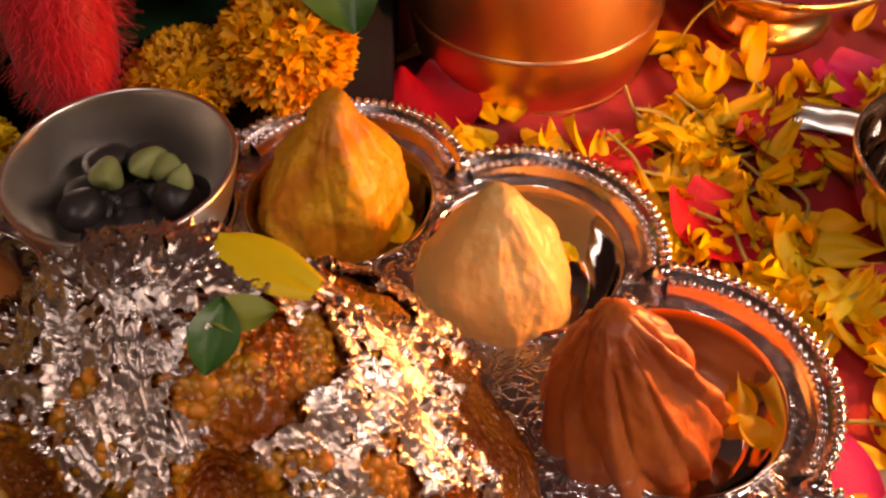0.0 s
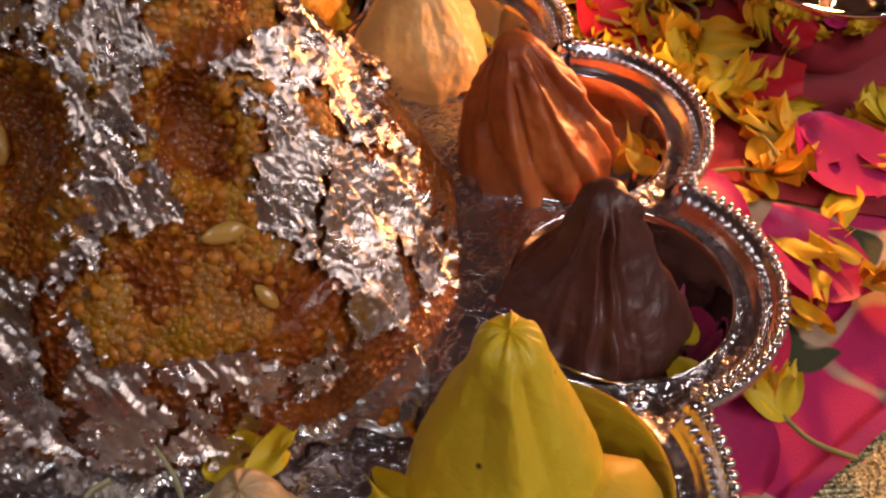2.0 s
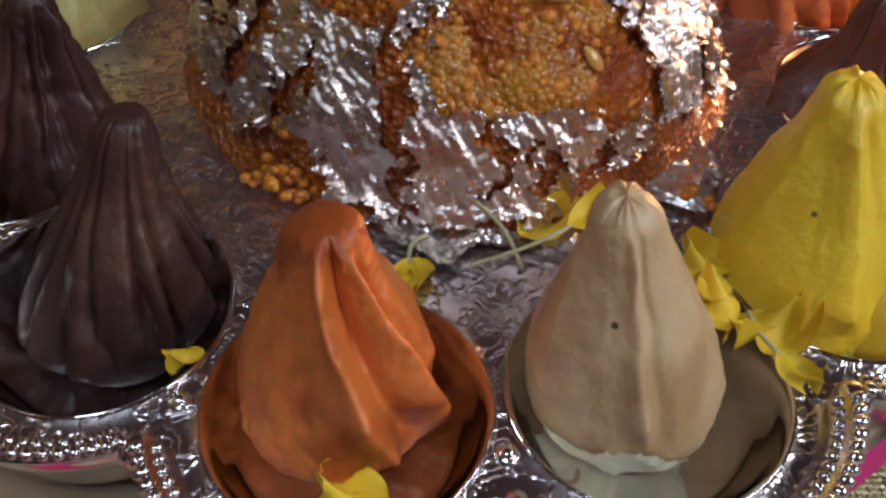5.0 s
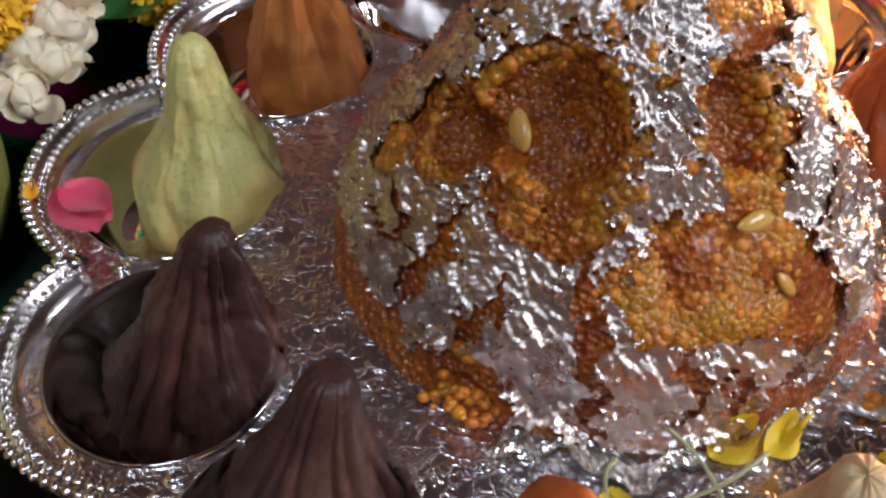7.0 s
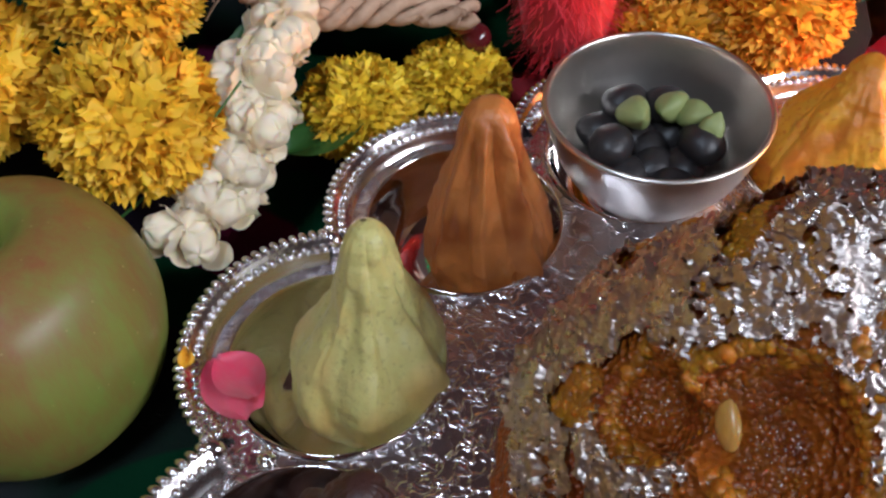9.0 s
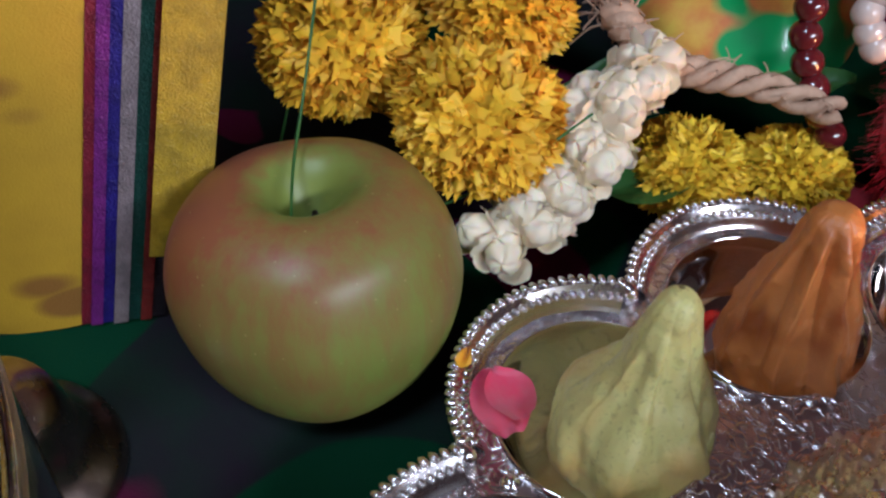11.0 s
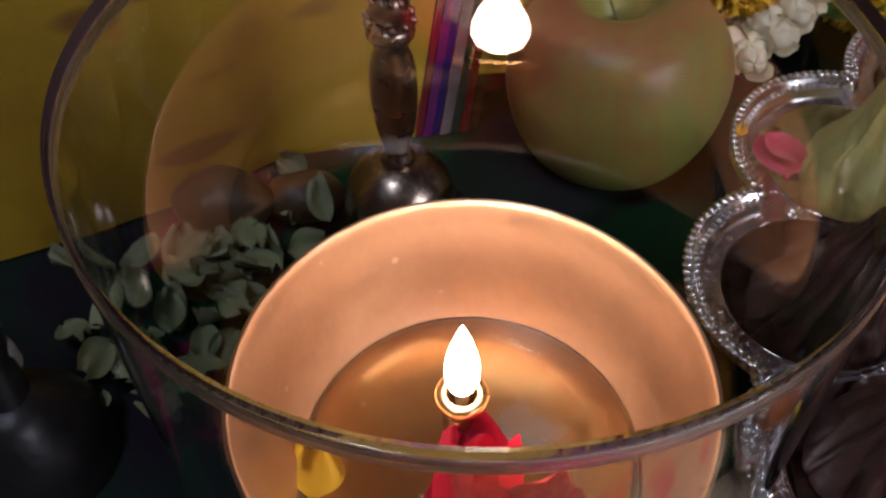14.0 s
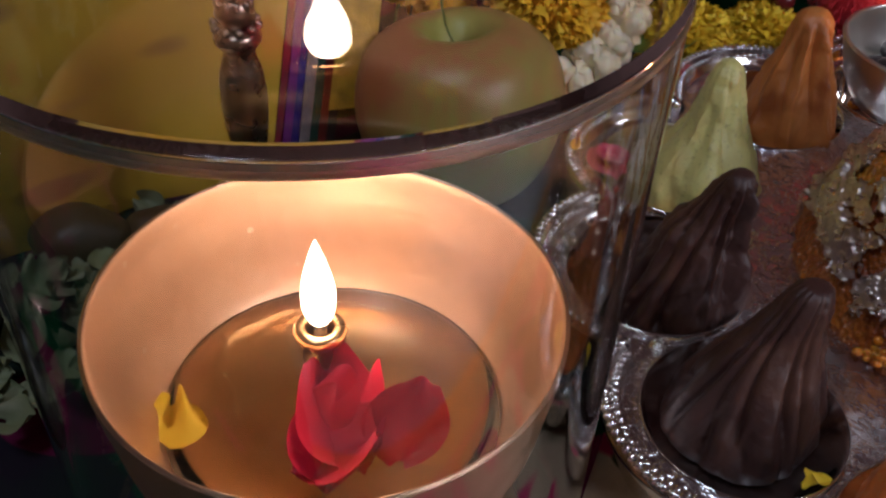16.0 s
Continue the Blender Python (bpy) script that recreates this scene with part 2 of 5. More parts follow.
# dark maroon-brown chosen for the red the tray and wells reflect
UNSEENWALL = surface("unseen_wall", (0.21, 0.115, 0.10), (0.17, 0.09, 0.08), 0.8, 0, 3, 60, 0.2, 0.001)
build_ground()

EDGE = math.radians(36.5)            # run of the gold border
EO = Vector((0.0505, -0.0283, 0))     # a point on its outer edge
ED, EN = Vector((math.cos(EDGE), math.sin(EDGE), 0)), Vector((-math.sin(EDGE), math.cos(EDGE), 0))


def cloth_sheet(s0, s1, n0, n1, z, nu, nv):
    def at(u, v):
        p = EO + ED * (s0 + (s1 - s0) * u) + EN * (n0 + (n1 - n0) * v)
        p.z = z + ground_fn(p.x, p.y)
        return p
    return grid_bm(nu, nv, at)


CLOTHCREAM = surface("cream_cloth", (0.62, 0.47, 0.30), (0.52, 0.38, 0.24), 0.8, 0, 25, 1500, 0.5, 0.0005, sheen=0.2)

def add_print(m, scale, lo, hi, colour, shift):
    """Blotches of a printed flower pattern over a cloth's own colour."""
    nt = m.node_tree
    p = nt.nodes["Principled BSDF"]
    co = nt.nodes.new("ShaderNodeTexCoord").outputs["Object"]
    mp = nt.nodes.new("ShaderNodeMapping")
    mp.inputs["Location"].default_value = shift
    nt.links.new(co, mp.inputs["Vector"])
    t = tex(nt, "Noise", scale, mp.outputs[0], Detail=1.5, Distortion=0.6)
    old = p.inputs["Base Color"].links[0].from_socket
    nt.links.new(ramp_mix(nt, ramp(nt, t.outputs[0], lo, hi), old, colour), p.inputs["Base Color"])


add_print(CLOTHDARK, 11, 0.53, 0.545, CLOTHGREEN, (0.15, 0.3, 0))
add_print(CLOTHDARK, 16, 0.60, 0.615, (0.10, 0.006, 0.035), (0.5, 0.1, 0.4))
add_print(CLOTHCREAM, 21, 0.545, 0.56, (0.62, 0.012, 0.13), (0.3, 0.1, 0))
add_print(CLOTHCREAM, 30, 0.60, 0.615, (0.05, 0.06, 0.02), (0.7, 0.4, 0.2))
MAGENTA = surface("magenta_fabric", (0.60, 0.012, 0.16), (0.42, 0.008, 0.12), 0.6, 0, 60, 1200, 0.4, 0.0005, sheen=0.3)
GOLDLACE = surface("gold_lace", (0.62, 0.54, 0.29), (0.48, 0.40, 0.20), 0.42, 0.55, 60, 700, 0.9, 0.0010, bumpkind="Voronoi")
for _n in [n for n in GOLDLACE.node_tree.nodes if n.bl_idname == "ShaderNodeTexVoronoi"]:
    _n.inputs["Randomness"].default_value = 0.25
add_print(GOLDLACE, 900, 0.52, 0.56, (0.16, 0.12, 0.05), (0.2, 0, 0))
ORANGETRIM = surface("orange_cloth", (0.72, 0.26, 0.02), (0.6, 0.2, 0.015), 0.75, 0, 30, 1300, 0.4, 0.0005)


def build_cloths():
    single("altar_cloth", cloth_sheet(-0.9, 0.7, 0.0162, 0.62, 0.0, 90, 60), CLOTHCREAM, "cream festive cloth with red and magenta flowers under the tray", "cloth", kind="structure")
    lace = thing("gold_lace_border", "gold woven lace border with a beaded edge along the altar cloth", "trim", kind="structure")
    part("lace_band", cloth_sheet(-0.9, 0.7, 0.0, 0.0162, 0.0016, 300, 6), GOLDLACE, lace)
    part("magenta_piping", cloth_sheet(-0.9, 0.7, 0.0162, 0.0200, 0.0024, 200, 2), MAGENTA, lace, "magenta piping")
    bm = bmesh.new()
    for i in range(270):
        p = EO + ED * (-0.4 + i * 0.0029) + EN * -0.0006
        blob(bm, (p.x, p.y, 0.0022), (0.0011, 0.0011, 0.0011))
    tagged(part("bead_edge", bm, GOLDLACE, lace, "tiny gold edge beads"), kind="stuff")
    single("orange_cloth_hem", cloth_sheet(-0.9, 0.7, -0.0085, -0.0002, -0.001, 100, 3), ORANGETRIM, "plain orange cotton hem below the gold border", "cloth", kind="structure")
    # dark cloth over the western half
    def at(u, v):
        x, y = -0.75 + 0.585 * u, -0.5 + 0.85 * v
        x = min(x, -0.165 + 0.012 * noise.noise(Vector((y * 14, 2, 0))))
        return Vector((x, y, 0.003 + 0.0025 * noise.noise(Vector((x * 26, y * 26, 1)))))
    single("dark_green_cloth", grid_bm(80, 100, at), CLOTHDARK, "very dark green cloth spread under apple and lamp", "cloth", kind="structure")
    def at2(u, v):
        x, y = -0.14 + 0.46 * u, 0.13 + 0.32 * v + 0.1 * (1 - u) ** 2 * (1 - v) - 0.03 * u
        return Vector((x, y, 0.002 + 0.0022 * noise.noise(Vector((x * 30, y * 30, 5)))))
    single("red_cloth", grid_bm(70, 60, at2), CLOTHRED, "bright red cloth piece strewn with petals behind the tray", "cloth", kind="structure")


build_cloths()

# ---------- the scalloped tray ----------
LOBES, RC, RW, RHO = 12, 0.117, 0.0285, 0.0405
OFF = 20.0                           # direction of one lobe, in degrees; the rest follow every 30
PLATE_Z, WELL_Z, RIM_Z, NARROW = 0.0235, 0.006, 0.0300, 0.0068


def lobe_at(k):
    """Lobes count 1 to 12 against the clock from the one that faces +x and a little +y."""
    a = math.radians(OFF + 30 * (k - 3) * -1)
    return a, TC + RC * Vector((math.cos(a), math.sin(a), 0))


def arc_reach(phi):
    """From a lobe's middle to the edge of its sector of the plate."""
    c, s = math.cos(phi), math.sin(phi)
    half = math.radians(15)
    best = RHO - 0.0012 if c > -0.2 else 1.0
    for sg in (1, -1):
        n = Vector((-math.sin(half), sg * math.cos(half)))
        den = n.x * c + n.y * s
        if den > 1e-6:
            best = min(best, max(0.0, (RC * math.sin(half)) / den))
    r0 = 0.066
    b = RC * c
    disc = b * b - (RC * RC - r0 * r0)
    if disc > 0 and c < 0:
        best = min(best, -b - math.sqrt(disc))
    return max(best, RW + 0.0002)


def build_tray():
    tray = thing("scalloped_tray", "round silver metal tray with twelve scalloped lobes and beaded rim", "tray", TC)
    plate = bmesh.new()
    for k in range(1, LOBES + 1):
        a, c = lobe_at(k)
        c = c - TC

        def at(u, v):
            phi = u * math.tau
            reach = arc_reach(phi)
            d = RW + (reach - RW) * v
            x, y = RC + d * math.cos(phi), d * math.sin(phi)
            z = PLATE_Z + 0.0012 * (1 - v) ** 4
            w = Vector((x * math.cos(a) - y * math.sin(a), x * math.sin(a) + y * math.cos(a), z))
            w.z += 0.0003 * noise.noise(w * 140)
            return w
        grid_bm(144, 8, at, wrap_u=True, bm=plate)
    lathe([(0.0, PLATE_Z - 0.004), (0.058, PLATE_Z - 0.004), (0.064, PLATE_Z - 0.001), (0.0665, PLATE_Z)], 120, bm=plate)
    part("plate", plate, SILVER, tray)
    well = bmesh.new()
    lathe([(RW + 0.0012, PLATE_Z + 0.0002), (RW + 0.0006, PLATE_Z + 0.0014), (RW, PLATE_Z + 0.0012), (RW - 0.001, PLATE_Z - 0.001), (RW - 0.003, PLATE_Z - 0.007), (RW - 0.007, WELL_Z + 0.003), (RW - 0.013, WELL_Z + 0.0004), (0.008, WELL_Z), (0, WELL_Z)], 96, n=4, bm=well)
    wm = mesh_from("well", well, CHROME)
    # beaded edge of one lobe, swept along its arc
    half = math.atan2(0.140 * math.sin(math.radians(15)), 0.140 * math.cos(math.radians(15)) - RC)
    prof = spline([(-0.0075, 0.006), (-0.0030, 0.018), (0.0006, 0.0262), (-0.0012, RIM_Z - 0.0002), (-0.0028, RIM_Z - 0.0012), (-0.0048, 0.0268), (-0.0062, 0.0246), (-0.0075, PLATE_Z - 0.0003)], 3)
    edge = bmesh.new()

    def sweep(u, v):
        phi = -half + 2 * half * u
        o, h = prof[round(v * (len(prof) - 1))]
        return Vector((RC + (RHO + o) * math.cos(phi), (RHO + o) * math.sin(phi), h))
    grid_bm(60, len(prof) - 1, sweep, bm=edge)
    for off, zz, pitch, rad in ((-0.0008, RIM_Z, 0.00285, (0.0019, 0.00125, 0.0013)), (-0.0042, 0.0277, 0.00285, (0.0016, 0.00105, 0.0011))):
        n = int(2 * half * RHO / pitch)
        for i in range(n):
            phi = -half + 2 * half * (i + 0.5) / n
            p = Vector((RC + (RHO + off) * math.cos(phi), (RHO + off) * math.sin(phi), zz))
            blob(edge, p, rad, Matrix.Rotation(phi + 0.35, 4, "Z"), 2)
    em = mesh_from("beaded_edge", edge, BEAD)
    stud = bmesh.new()
    lathe([(0.0026, 0), (0.0024, 0.0009), (0.0015, 0.0012), (0.0014, 0.0016), (0.0007, 0.0021), (0, 0.0022)], 20, n=2, bm=stud)
    sm = mesh_from("stud", stud, BEAD)
    corner = bmesh.new()
    blob(corner, (0, 0, 0), (0.0042, 0.0030, 0.0040), None, 3)
    cm = mesh_from("corner_bead", corner, BEAD)
    for k in range(1, LOBES + 1):
        a, c = lobe_at(k)
        for nm, me, lb in (("well", wm, "smooth mirror-polished round well"), ("beaded_edge", em, "")):
            o = new(nm, me)
            o.parent = tray
            o.matrix_basis = Matrix.Translation(c - TC) @ Matrix.Rotation(a, 4, "Z") if nm == "well" else Matrix.Rotation(a, 4, "Z")
            if lb:
                tagged(o, lb)
        o = new("corner_bead", cm)
        o.parent = tray
        b = a + math.radians(15)
        o.matrix_basis = Matrix.Translation((0.1392 * math.cos(b), 0.1392 * math.sin(b), 0.0262)) @ Matrix.Rotation(b, 4, "Z")
        o = new("stud", sm)
        o.parent = tray
        b = a + math.radians(15)
        o.location = (0.126 * math.cos(b), 0.126 * math.sin(b), PLATE_Z)
    return tray


build_tray()


# ---------- modaks ----------
PROFILES = {
    "bell": [(0.0, 0), (0.75, 0.0), (0.98, 0.04), (1.05, 0.12), (1.0, 0.24), (0.84, 0.39), (0.63, 0.55), (0.46, 0.70), (0.35, 0.82), (0.28, 0.92), (0.18, 0.985), (0, 1.0)],
    "tent": [(0.0, 0), (0.70, 0.0), (0.92, 0.05), (1.06, 0.15), (1.03, 0.26), (0.86, 0.39), (0.64, 0.54), (0.46, 0.68), (0.34, 0.80), (0.27, 0.90), (0.20, 0.96), (0.10, 0.995), (0, 1.0)],
    "skirt": [(0.0, 0), (0.80, 0.0), (1.02, 0.03), (1.08, 0.10), (0.99, 0.22), (0.82, 0.36), (0.64, 0.50), (0.49, 0.64), (0.37, 0.77), (0.29, 0.88), (0.21, 0.95), (0.11, 0.99), (0, 1.0)],
    "flask": [(0.0, 0), (0.70, 0.0), (0.93, 0.03), (1.05, 0.12), (1.05, 0.25), (0.94, 0.37), (0.72, 0.50), (0.52, 0.63), (0.39, 0.76), (0.31, 0.87), (0.25, 0.94), (0.14, 0.99), (0, 1.0)],
    "pear": [(0.0, 0), (0.62, 0.0), (0.86, 0.05), (0.99, 0.16), (1.0, 0.27), (0.93, 0.40), (0.78, 0.54), (0.61, 0.68), (0.46, 0.80), (0.37, 0.89), (0.30, 0.955), (0.16, 0.995), (0, 1.0)],
    "squat": [(0.0, 0), (0.7, 0.0), (0.93, 0.07), (1.03, 0.22), (1.0, 0.38), (0.88, 0.53), (0.68, 0.68), (0.46, 0.82), (0.32, 0.91), (0.22, 0.97), (0.1, 1.0), (0, 1.0)],
}


def modak(colours, radius, shape, pleats, deep, label, foot, tip, seed=1.0, twist=0.5, spots=None, rough=0.5, lump=0.0016, folds=(), power=1.2, speck=None, broken=None, stain=None, nub=0.0):
    """foot: where the middle of its base stands; tip: where its point is. folds: direction in degrees, height, width, sideways run, lowest and highest share."""
    m = surface("modak_dough", colours[0], colours[1], rough - 0.06, 0, 42, 620, 0.45, 0.0006, c=spots, sss=0.2, speck=speck)
    if stain:
        add_print(m, 42, 0.50, 0.66, stain, (seed, 0.3, 0.1))
    prof = PROFILES[shape]
    zb = WELL_Z + 0.0003
    height = tip[2] - zb

    def fn(p, a, v):
        h = p.z
        rr = math.hypot(p.x, p.y)
        fade = min(1, h / 0.18) * min(1.0, (1.06 - h) / 0.22)
        w = abs(math.sin(pleats * 0.5 * (a + twist * h + 0.35 * noise.noise(Vector((2 * math.cos(a), 2 * math.sin(a), seed + h * 1.5))))))
        cut = (1 - deep * fade * (1 - w ** 0.55) * (0.45 + 1.3 * abs(noise.noise(Vector((3 * math.cos(a), 3 * math.sin(a), seed)))) + 0.2))
        r = radius * rr * cut
        for deg, amp, wide, run, low, high in folds:
            d = a - math.radians(deg) + run * (h - 0.45) + 0.10 * noise.noise(Vector((h * 6, seed, deg)))
            d = math.atan2(math.sin(d), math.cos(d))
            on = max(0.0, min(1.0, (h - low) / 0.10, (high - h) / 0.10))
            # a lip that falls steeply on one side and slowly on the other
            r += radius * amp * on * (math.exp(-(d / wide) ** 2) if d < 0 else math.exp(-d / (wide * 0.28))) * (0.85 + 0.4 * noise.noise(Vector((h * 9, deg, seed))))
            r -= radius * amp * 0.45 * on * math.exp(-((d - 1.0 * wide) / (0.6 * wide)) ** 2)
        q = Vector((r * math.cos(a), r * math.sin(a), h * height))
        crumb = 0.0012 * max(0.0, noise.noise(q * 240 + Vector((seed, 0, 0)))) * max(0.0, 1 - h / 0.22)
        q += Vector((math.cos(a), math.sin(a), 0)) * (wob(q, 55, lump, seed) + wob(q, 190, lump * 0.35, seed + 5) + wob(q, 480, lump * 0.22, seed + 7) + crumb) * min(1, rr * 3)
        q.z += wob(q, 70, lump * 0.7, seed + 9) * h
        if nub and h > 0.93:
            q.z += nub * max(0.0, noise.noise(Vector((3 * math.cos(a), 3 * math.sin(a), seed))) + 0.3) * (h - 0.93) / 0.07
        s = max(h, 0.0) ** power
        q.x += (tip[0] - foot[0]) * s
        q.y += (tip[1] - foot[1]) * s
        return q
    bm = lathe(prof, 200, fn, n=9)
    ob = single("modak", bm, m, label, "sweet", (foot[0], foot[1], zb), 0, "modaks on the tray")
    if broken:
        # crumbly broken foot; light thrown up by the well is painted as paler colour
        mid, wide, top, colour = broken
        pale = surface("modak_lit_inside", colour, tuple(0.85 * x for x in colour), 0.4, 0, 70, 420, 0.5, 0.0008, sss=0.3)

        def out(p, a, v):
            q = fn(p, a, v)
            return q + Vector((math.cos(a), math.sin(a), 0)) * (0.0004 + 0.0007 * noise.noise(q * 300))
        bm = lathe(prof, 200, out, n=9)
        lost = []
        for v in bm.verts:
            a = math.atan2(v.co.y, v.co.x)
            d = math.atan2(math.sin(a - mid), math.cos(a - mid)) / wide
            if v.co.z > height * (top * (1 - d * d) + 0.07 * noise.noise(v.co * 130) + 0.04 * noise.noise(v.co * 330)) or v.co.z < 0.0006:
                lost.append(v)
        bmesh.ops.delete(bm, geom=lost, context="VERTS")
        part("broken_lit_foot", bm, pale, ob, "crumbly broken foot, pale with the well's reflected light in its colour")
    return ob


# one chocolate dough twice: dim side, then lamp-lit side, put into the colour
DIMBROWN = ((0.066, 0.024, 0.018), (0.042, 0.015, 0.011))
LITBROWN = ((0.115, 0.036, 0.026), (0.075, 0.023, 0.016))
modak(((0.80, 0.43, 0.03), (0.72, 0.34, 0.02)), 0.0222, "squat", 5, 0.10, "yellow-orange saffron modak with rough pinched folds", (-0.036, 0.2135), (-0.032, 0.219, 0.060), 1.3, spots=(0.62, 0.20, 0.02), lump=0.0028, folds=((-60, 0.10, 0.5, 0.4, 0.1, 0.95), (-140, 0.07, 0.4, -0.3, 0.3, 0.9)), stain=(0.62, 0.22, 0.015))
modak(((0.80, 0.52, 0.19), (0.74, 0.45, 0.15)), 0.0222, "squat", 4, 0.04, "smooth cream milk modak with blunt top", (0.0115, 0.1785), (0.013, 0.181, 0.0575), 2.7, folds=((-35, 0.05, 0.5, 0.3, 0.1, 0.95), (-80, 0.04, 0.3, 0.5, 0.2, 0.9)), lump=0.002)
modak(((0.52, 0.135, 0.026), (0.43, 0.095, 0.018)), 0.0228, "squat", 11, 0.20, "burnt-orange modak with fanned pleats", (0.046, 0.1345), (0.0365, 0.1365, 0.0625), 3.9, twist=0.9, power=1.6, folds=((-50, 0.11, 0.3, 0.7, 0.1, 0.98), (-95, 0.09, 0.25, 0.5, 0.2, 0.98), (-5, 0.10, 0.3, 0.8, 0.1, 0.98)), stain=(0.33, 0.062, 0.012), lump=0.0022)
modak(LITBROWN, 0.0236, "tent", 6, 0.10, "dark chocolate modak with sharp pleat edges", (0.0525, 0.0765), (0.0552, 0.0860, 0.0550), 4.4, rough=0.44, lump=0.0016, twist=0.1, folds=((-5, 0.17, 0.30, 0.0, 0.02, 0.97), (-172, 0.17, 0.30, 0.0, 0.02, 0.97), (-80, 0.12, 0.16, 0.05, 0.05, 0.97), (-98, 0.10, 0.14, -0.05, 0.2, 0.97)), stain=(0.14, 0.045, 0.03))
modak(((0.86, 0.60, 0.024), (0.80, 0.52, 0.018)), 0.0226, "pear", 4, 0.03, "lemon yellow modak with one raised seam and dark specks", (0.0280, 0.0245), (0.027, 0.0335, 0.0670), 5.1, folds=((-84, 0.13, 0.32, 0.2, 0.25, 0.98), (-150, 0.05, 0.4, 0.2, 0.2, 0.9)), speck=(0.10, 0.05, 0.02), broken=(math.radians(-62), 0.9, 0.17, (0.88, 0.84, 0.16)), lump=0.0010, nub=0.0015)
modak(((0.64, 0.46, 0.25), (0.56, 0.37, 0.19)), 0.0205, "pear", 4, 0.03, "beige cashew modak with a raised seam and dark specks", (-0.0165, -0.0045), (-0.0225, 0.0035, 0.0635), 6.6, lump=0.0011, folds=((-86, 0.12, 0.16, 0.05, 0.22, 0.97), (-150, 0.06, 0.5, 0.3, 0.25, 0.9), (-20, 0.05, 0.3, 0.1, 0.2, 0.8)), speck=(0.10, 0.05, 0.03), broken=(math.radians(-105), 1.1, 0.26, (0.90, 0.86, 0.62)), stain=(0.46, 0.29, 0.13), nub=0.0015)
modak(((0.70, 0.20, 0.035), (0.58, 0.14, 0.025)), 0.0206, "pear", 7, 0.03, "orange modak with a thick folded ridge", (-0.0770, -0.0075), (-0.0765, 0.0005, 0.0610), 7.2, lump=0.0026, folds=((-66, 0.40, 0.22, 1.1, 0.20, 0.99), (-28, 0.22, 0.22, 0.9, 0.05, 0.95), (-125, 0.06, 0.3, 0.2, 0.1, 0.9)), stain=(0.36, 0.075, 0.012), spots=(0.60, 0.24, 0.05))
modak(DIMBROWN, 0.0220, "bell", 13, 0.20, "dark brown chocolate modak with fine pleats", (-0.130, 0.0205), (-0.1200, 0.031, 0.0600), 8.8, rough=0.54, stain=(0.10, 0.04, 0.024))
modak(DIMBROWN, 0.0232, "skirt", 13, 0.20, "dark brown chocolate modak with crumbly fine pleats", (-0.1590, 0.0615), (-0.147, 0.064, 0.067), 9.5, rough=0.54, lump=0.0026, folds=((-20, 0.16, 0.2, 0.1, 0.1, 0.95), (-60, 0.10, 0.12, 0.1, 0.1, 0.95)), stain=(0.10, 0.04, 0.024))
modak(((0.62, 0.56, 0.20), (0.54, 0.47, 0.16)), 0.0212, "flask", 7, 0.12, "pale pistachio green modak with soft folds", (-0.1605, 0.1225), (-0.161, 0.131, 0.0650), 10.4, spots=(0.46, 0.40, 0.14), speck=(0.16, 0.13, 0.05), folds=((-75, 0.10, 0.3, 0.1, 0.05, 0.9), (-20, 0.14, 0.4, 0.2, 0.0, 0.6), (-120, 0.08, 0.3, -0.1, 0.05, 0.8)), stain=(0.60, 0.42, 0.13))
modak(((0.56, 0.20, 0.045), (0.46, 0.15, 0.03)), 0.0195, "pear", 8, 0.14, "orange-brown modak with deep vertical grooves", (-0.1355, 0.1685), (-0.1375, 0.175, 0.069), 11.7, folds=((-40, 0.18, 0.3, 0.2, 0.1, 0.97), (-85, 0.12, 0.25, 0.1, 0.1, 0.97), (-130, 0.10, 0.25, 0.0, 0.1, 0.9)), stain=(0.32, 0.085, 0.015))


# ---------- large laddoo with silver leaf ----------
DOME = [(0.0715, 0.0), (0.0735, 0.003), (0.0715, 0.007), (0.0680, 0.014), (0.0650, 0.024), (0.0566, 0.036), (0.0467, 0.048), (0.0391, 0.060), (0.0307, 0.072), (0.020, 0.0825), (0.010, 0.0876), (0.0, 0.089)]
DOME_AT = Vector((-0.0513, 0.1025, PLATE_Z - 0.0035))
DOME_S = spline(DOME, 10)
DOME_LEN = [0.0]
for _a, _b in zip(DOME_S, DOME_S[1:]):
    DOME_LEN.append(DOME_LEN[-1] + math.dist(_a, _b))


def dome_point(a, s):
    """Angle, and 0 at the foot to 1 at the top along the slope: the place and the outward way."""
    want = s * DOME_LEN[-1]
    k = min(max(int(np.searchsorted(DOME_LEN, want)) - 1, 0), len(DOME_S) - 2)
    t = (want - DOME_LEN[k]) / max(1e-9, DOME_LEN[k + 1] - DOME_LEN[k])
    r, h = (x + (y - x) * t for x, y in zip(DOME_S[k], DOME_S[k + 1]))
    dr, dh = DOME_S[k + 1][0] - DOME_S[k][0], DOME_S[k + 1][1] - DOME_S[k][1]
    ln = math.hypot(dr, dh) or 1
    n = Vector((dh / ln * math.cos(a), dh / ln * math.sin(a), -dr / ln))
    p = Vector((r * math.cos(a), r * math.sin(a), h))
    p += n * (wob(p, 38, 0.0024, 2) + wob(p, 110, 0.0012, 4))
    for ga, gs, wa, ws in GAPS[:3]:
        x = ((math.degrees(a) - ga + 180) % 360 - 180) / wa
        d = math.hypot(x, (s - gs) / ws)
        if d < 1:
            p -= n * 0.0105 * (1 - d * d) ** 0.6
    return p, n


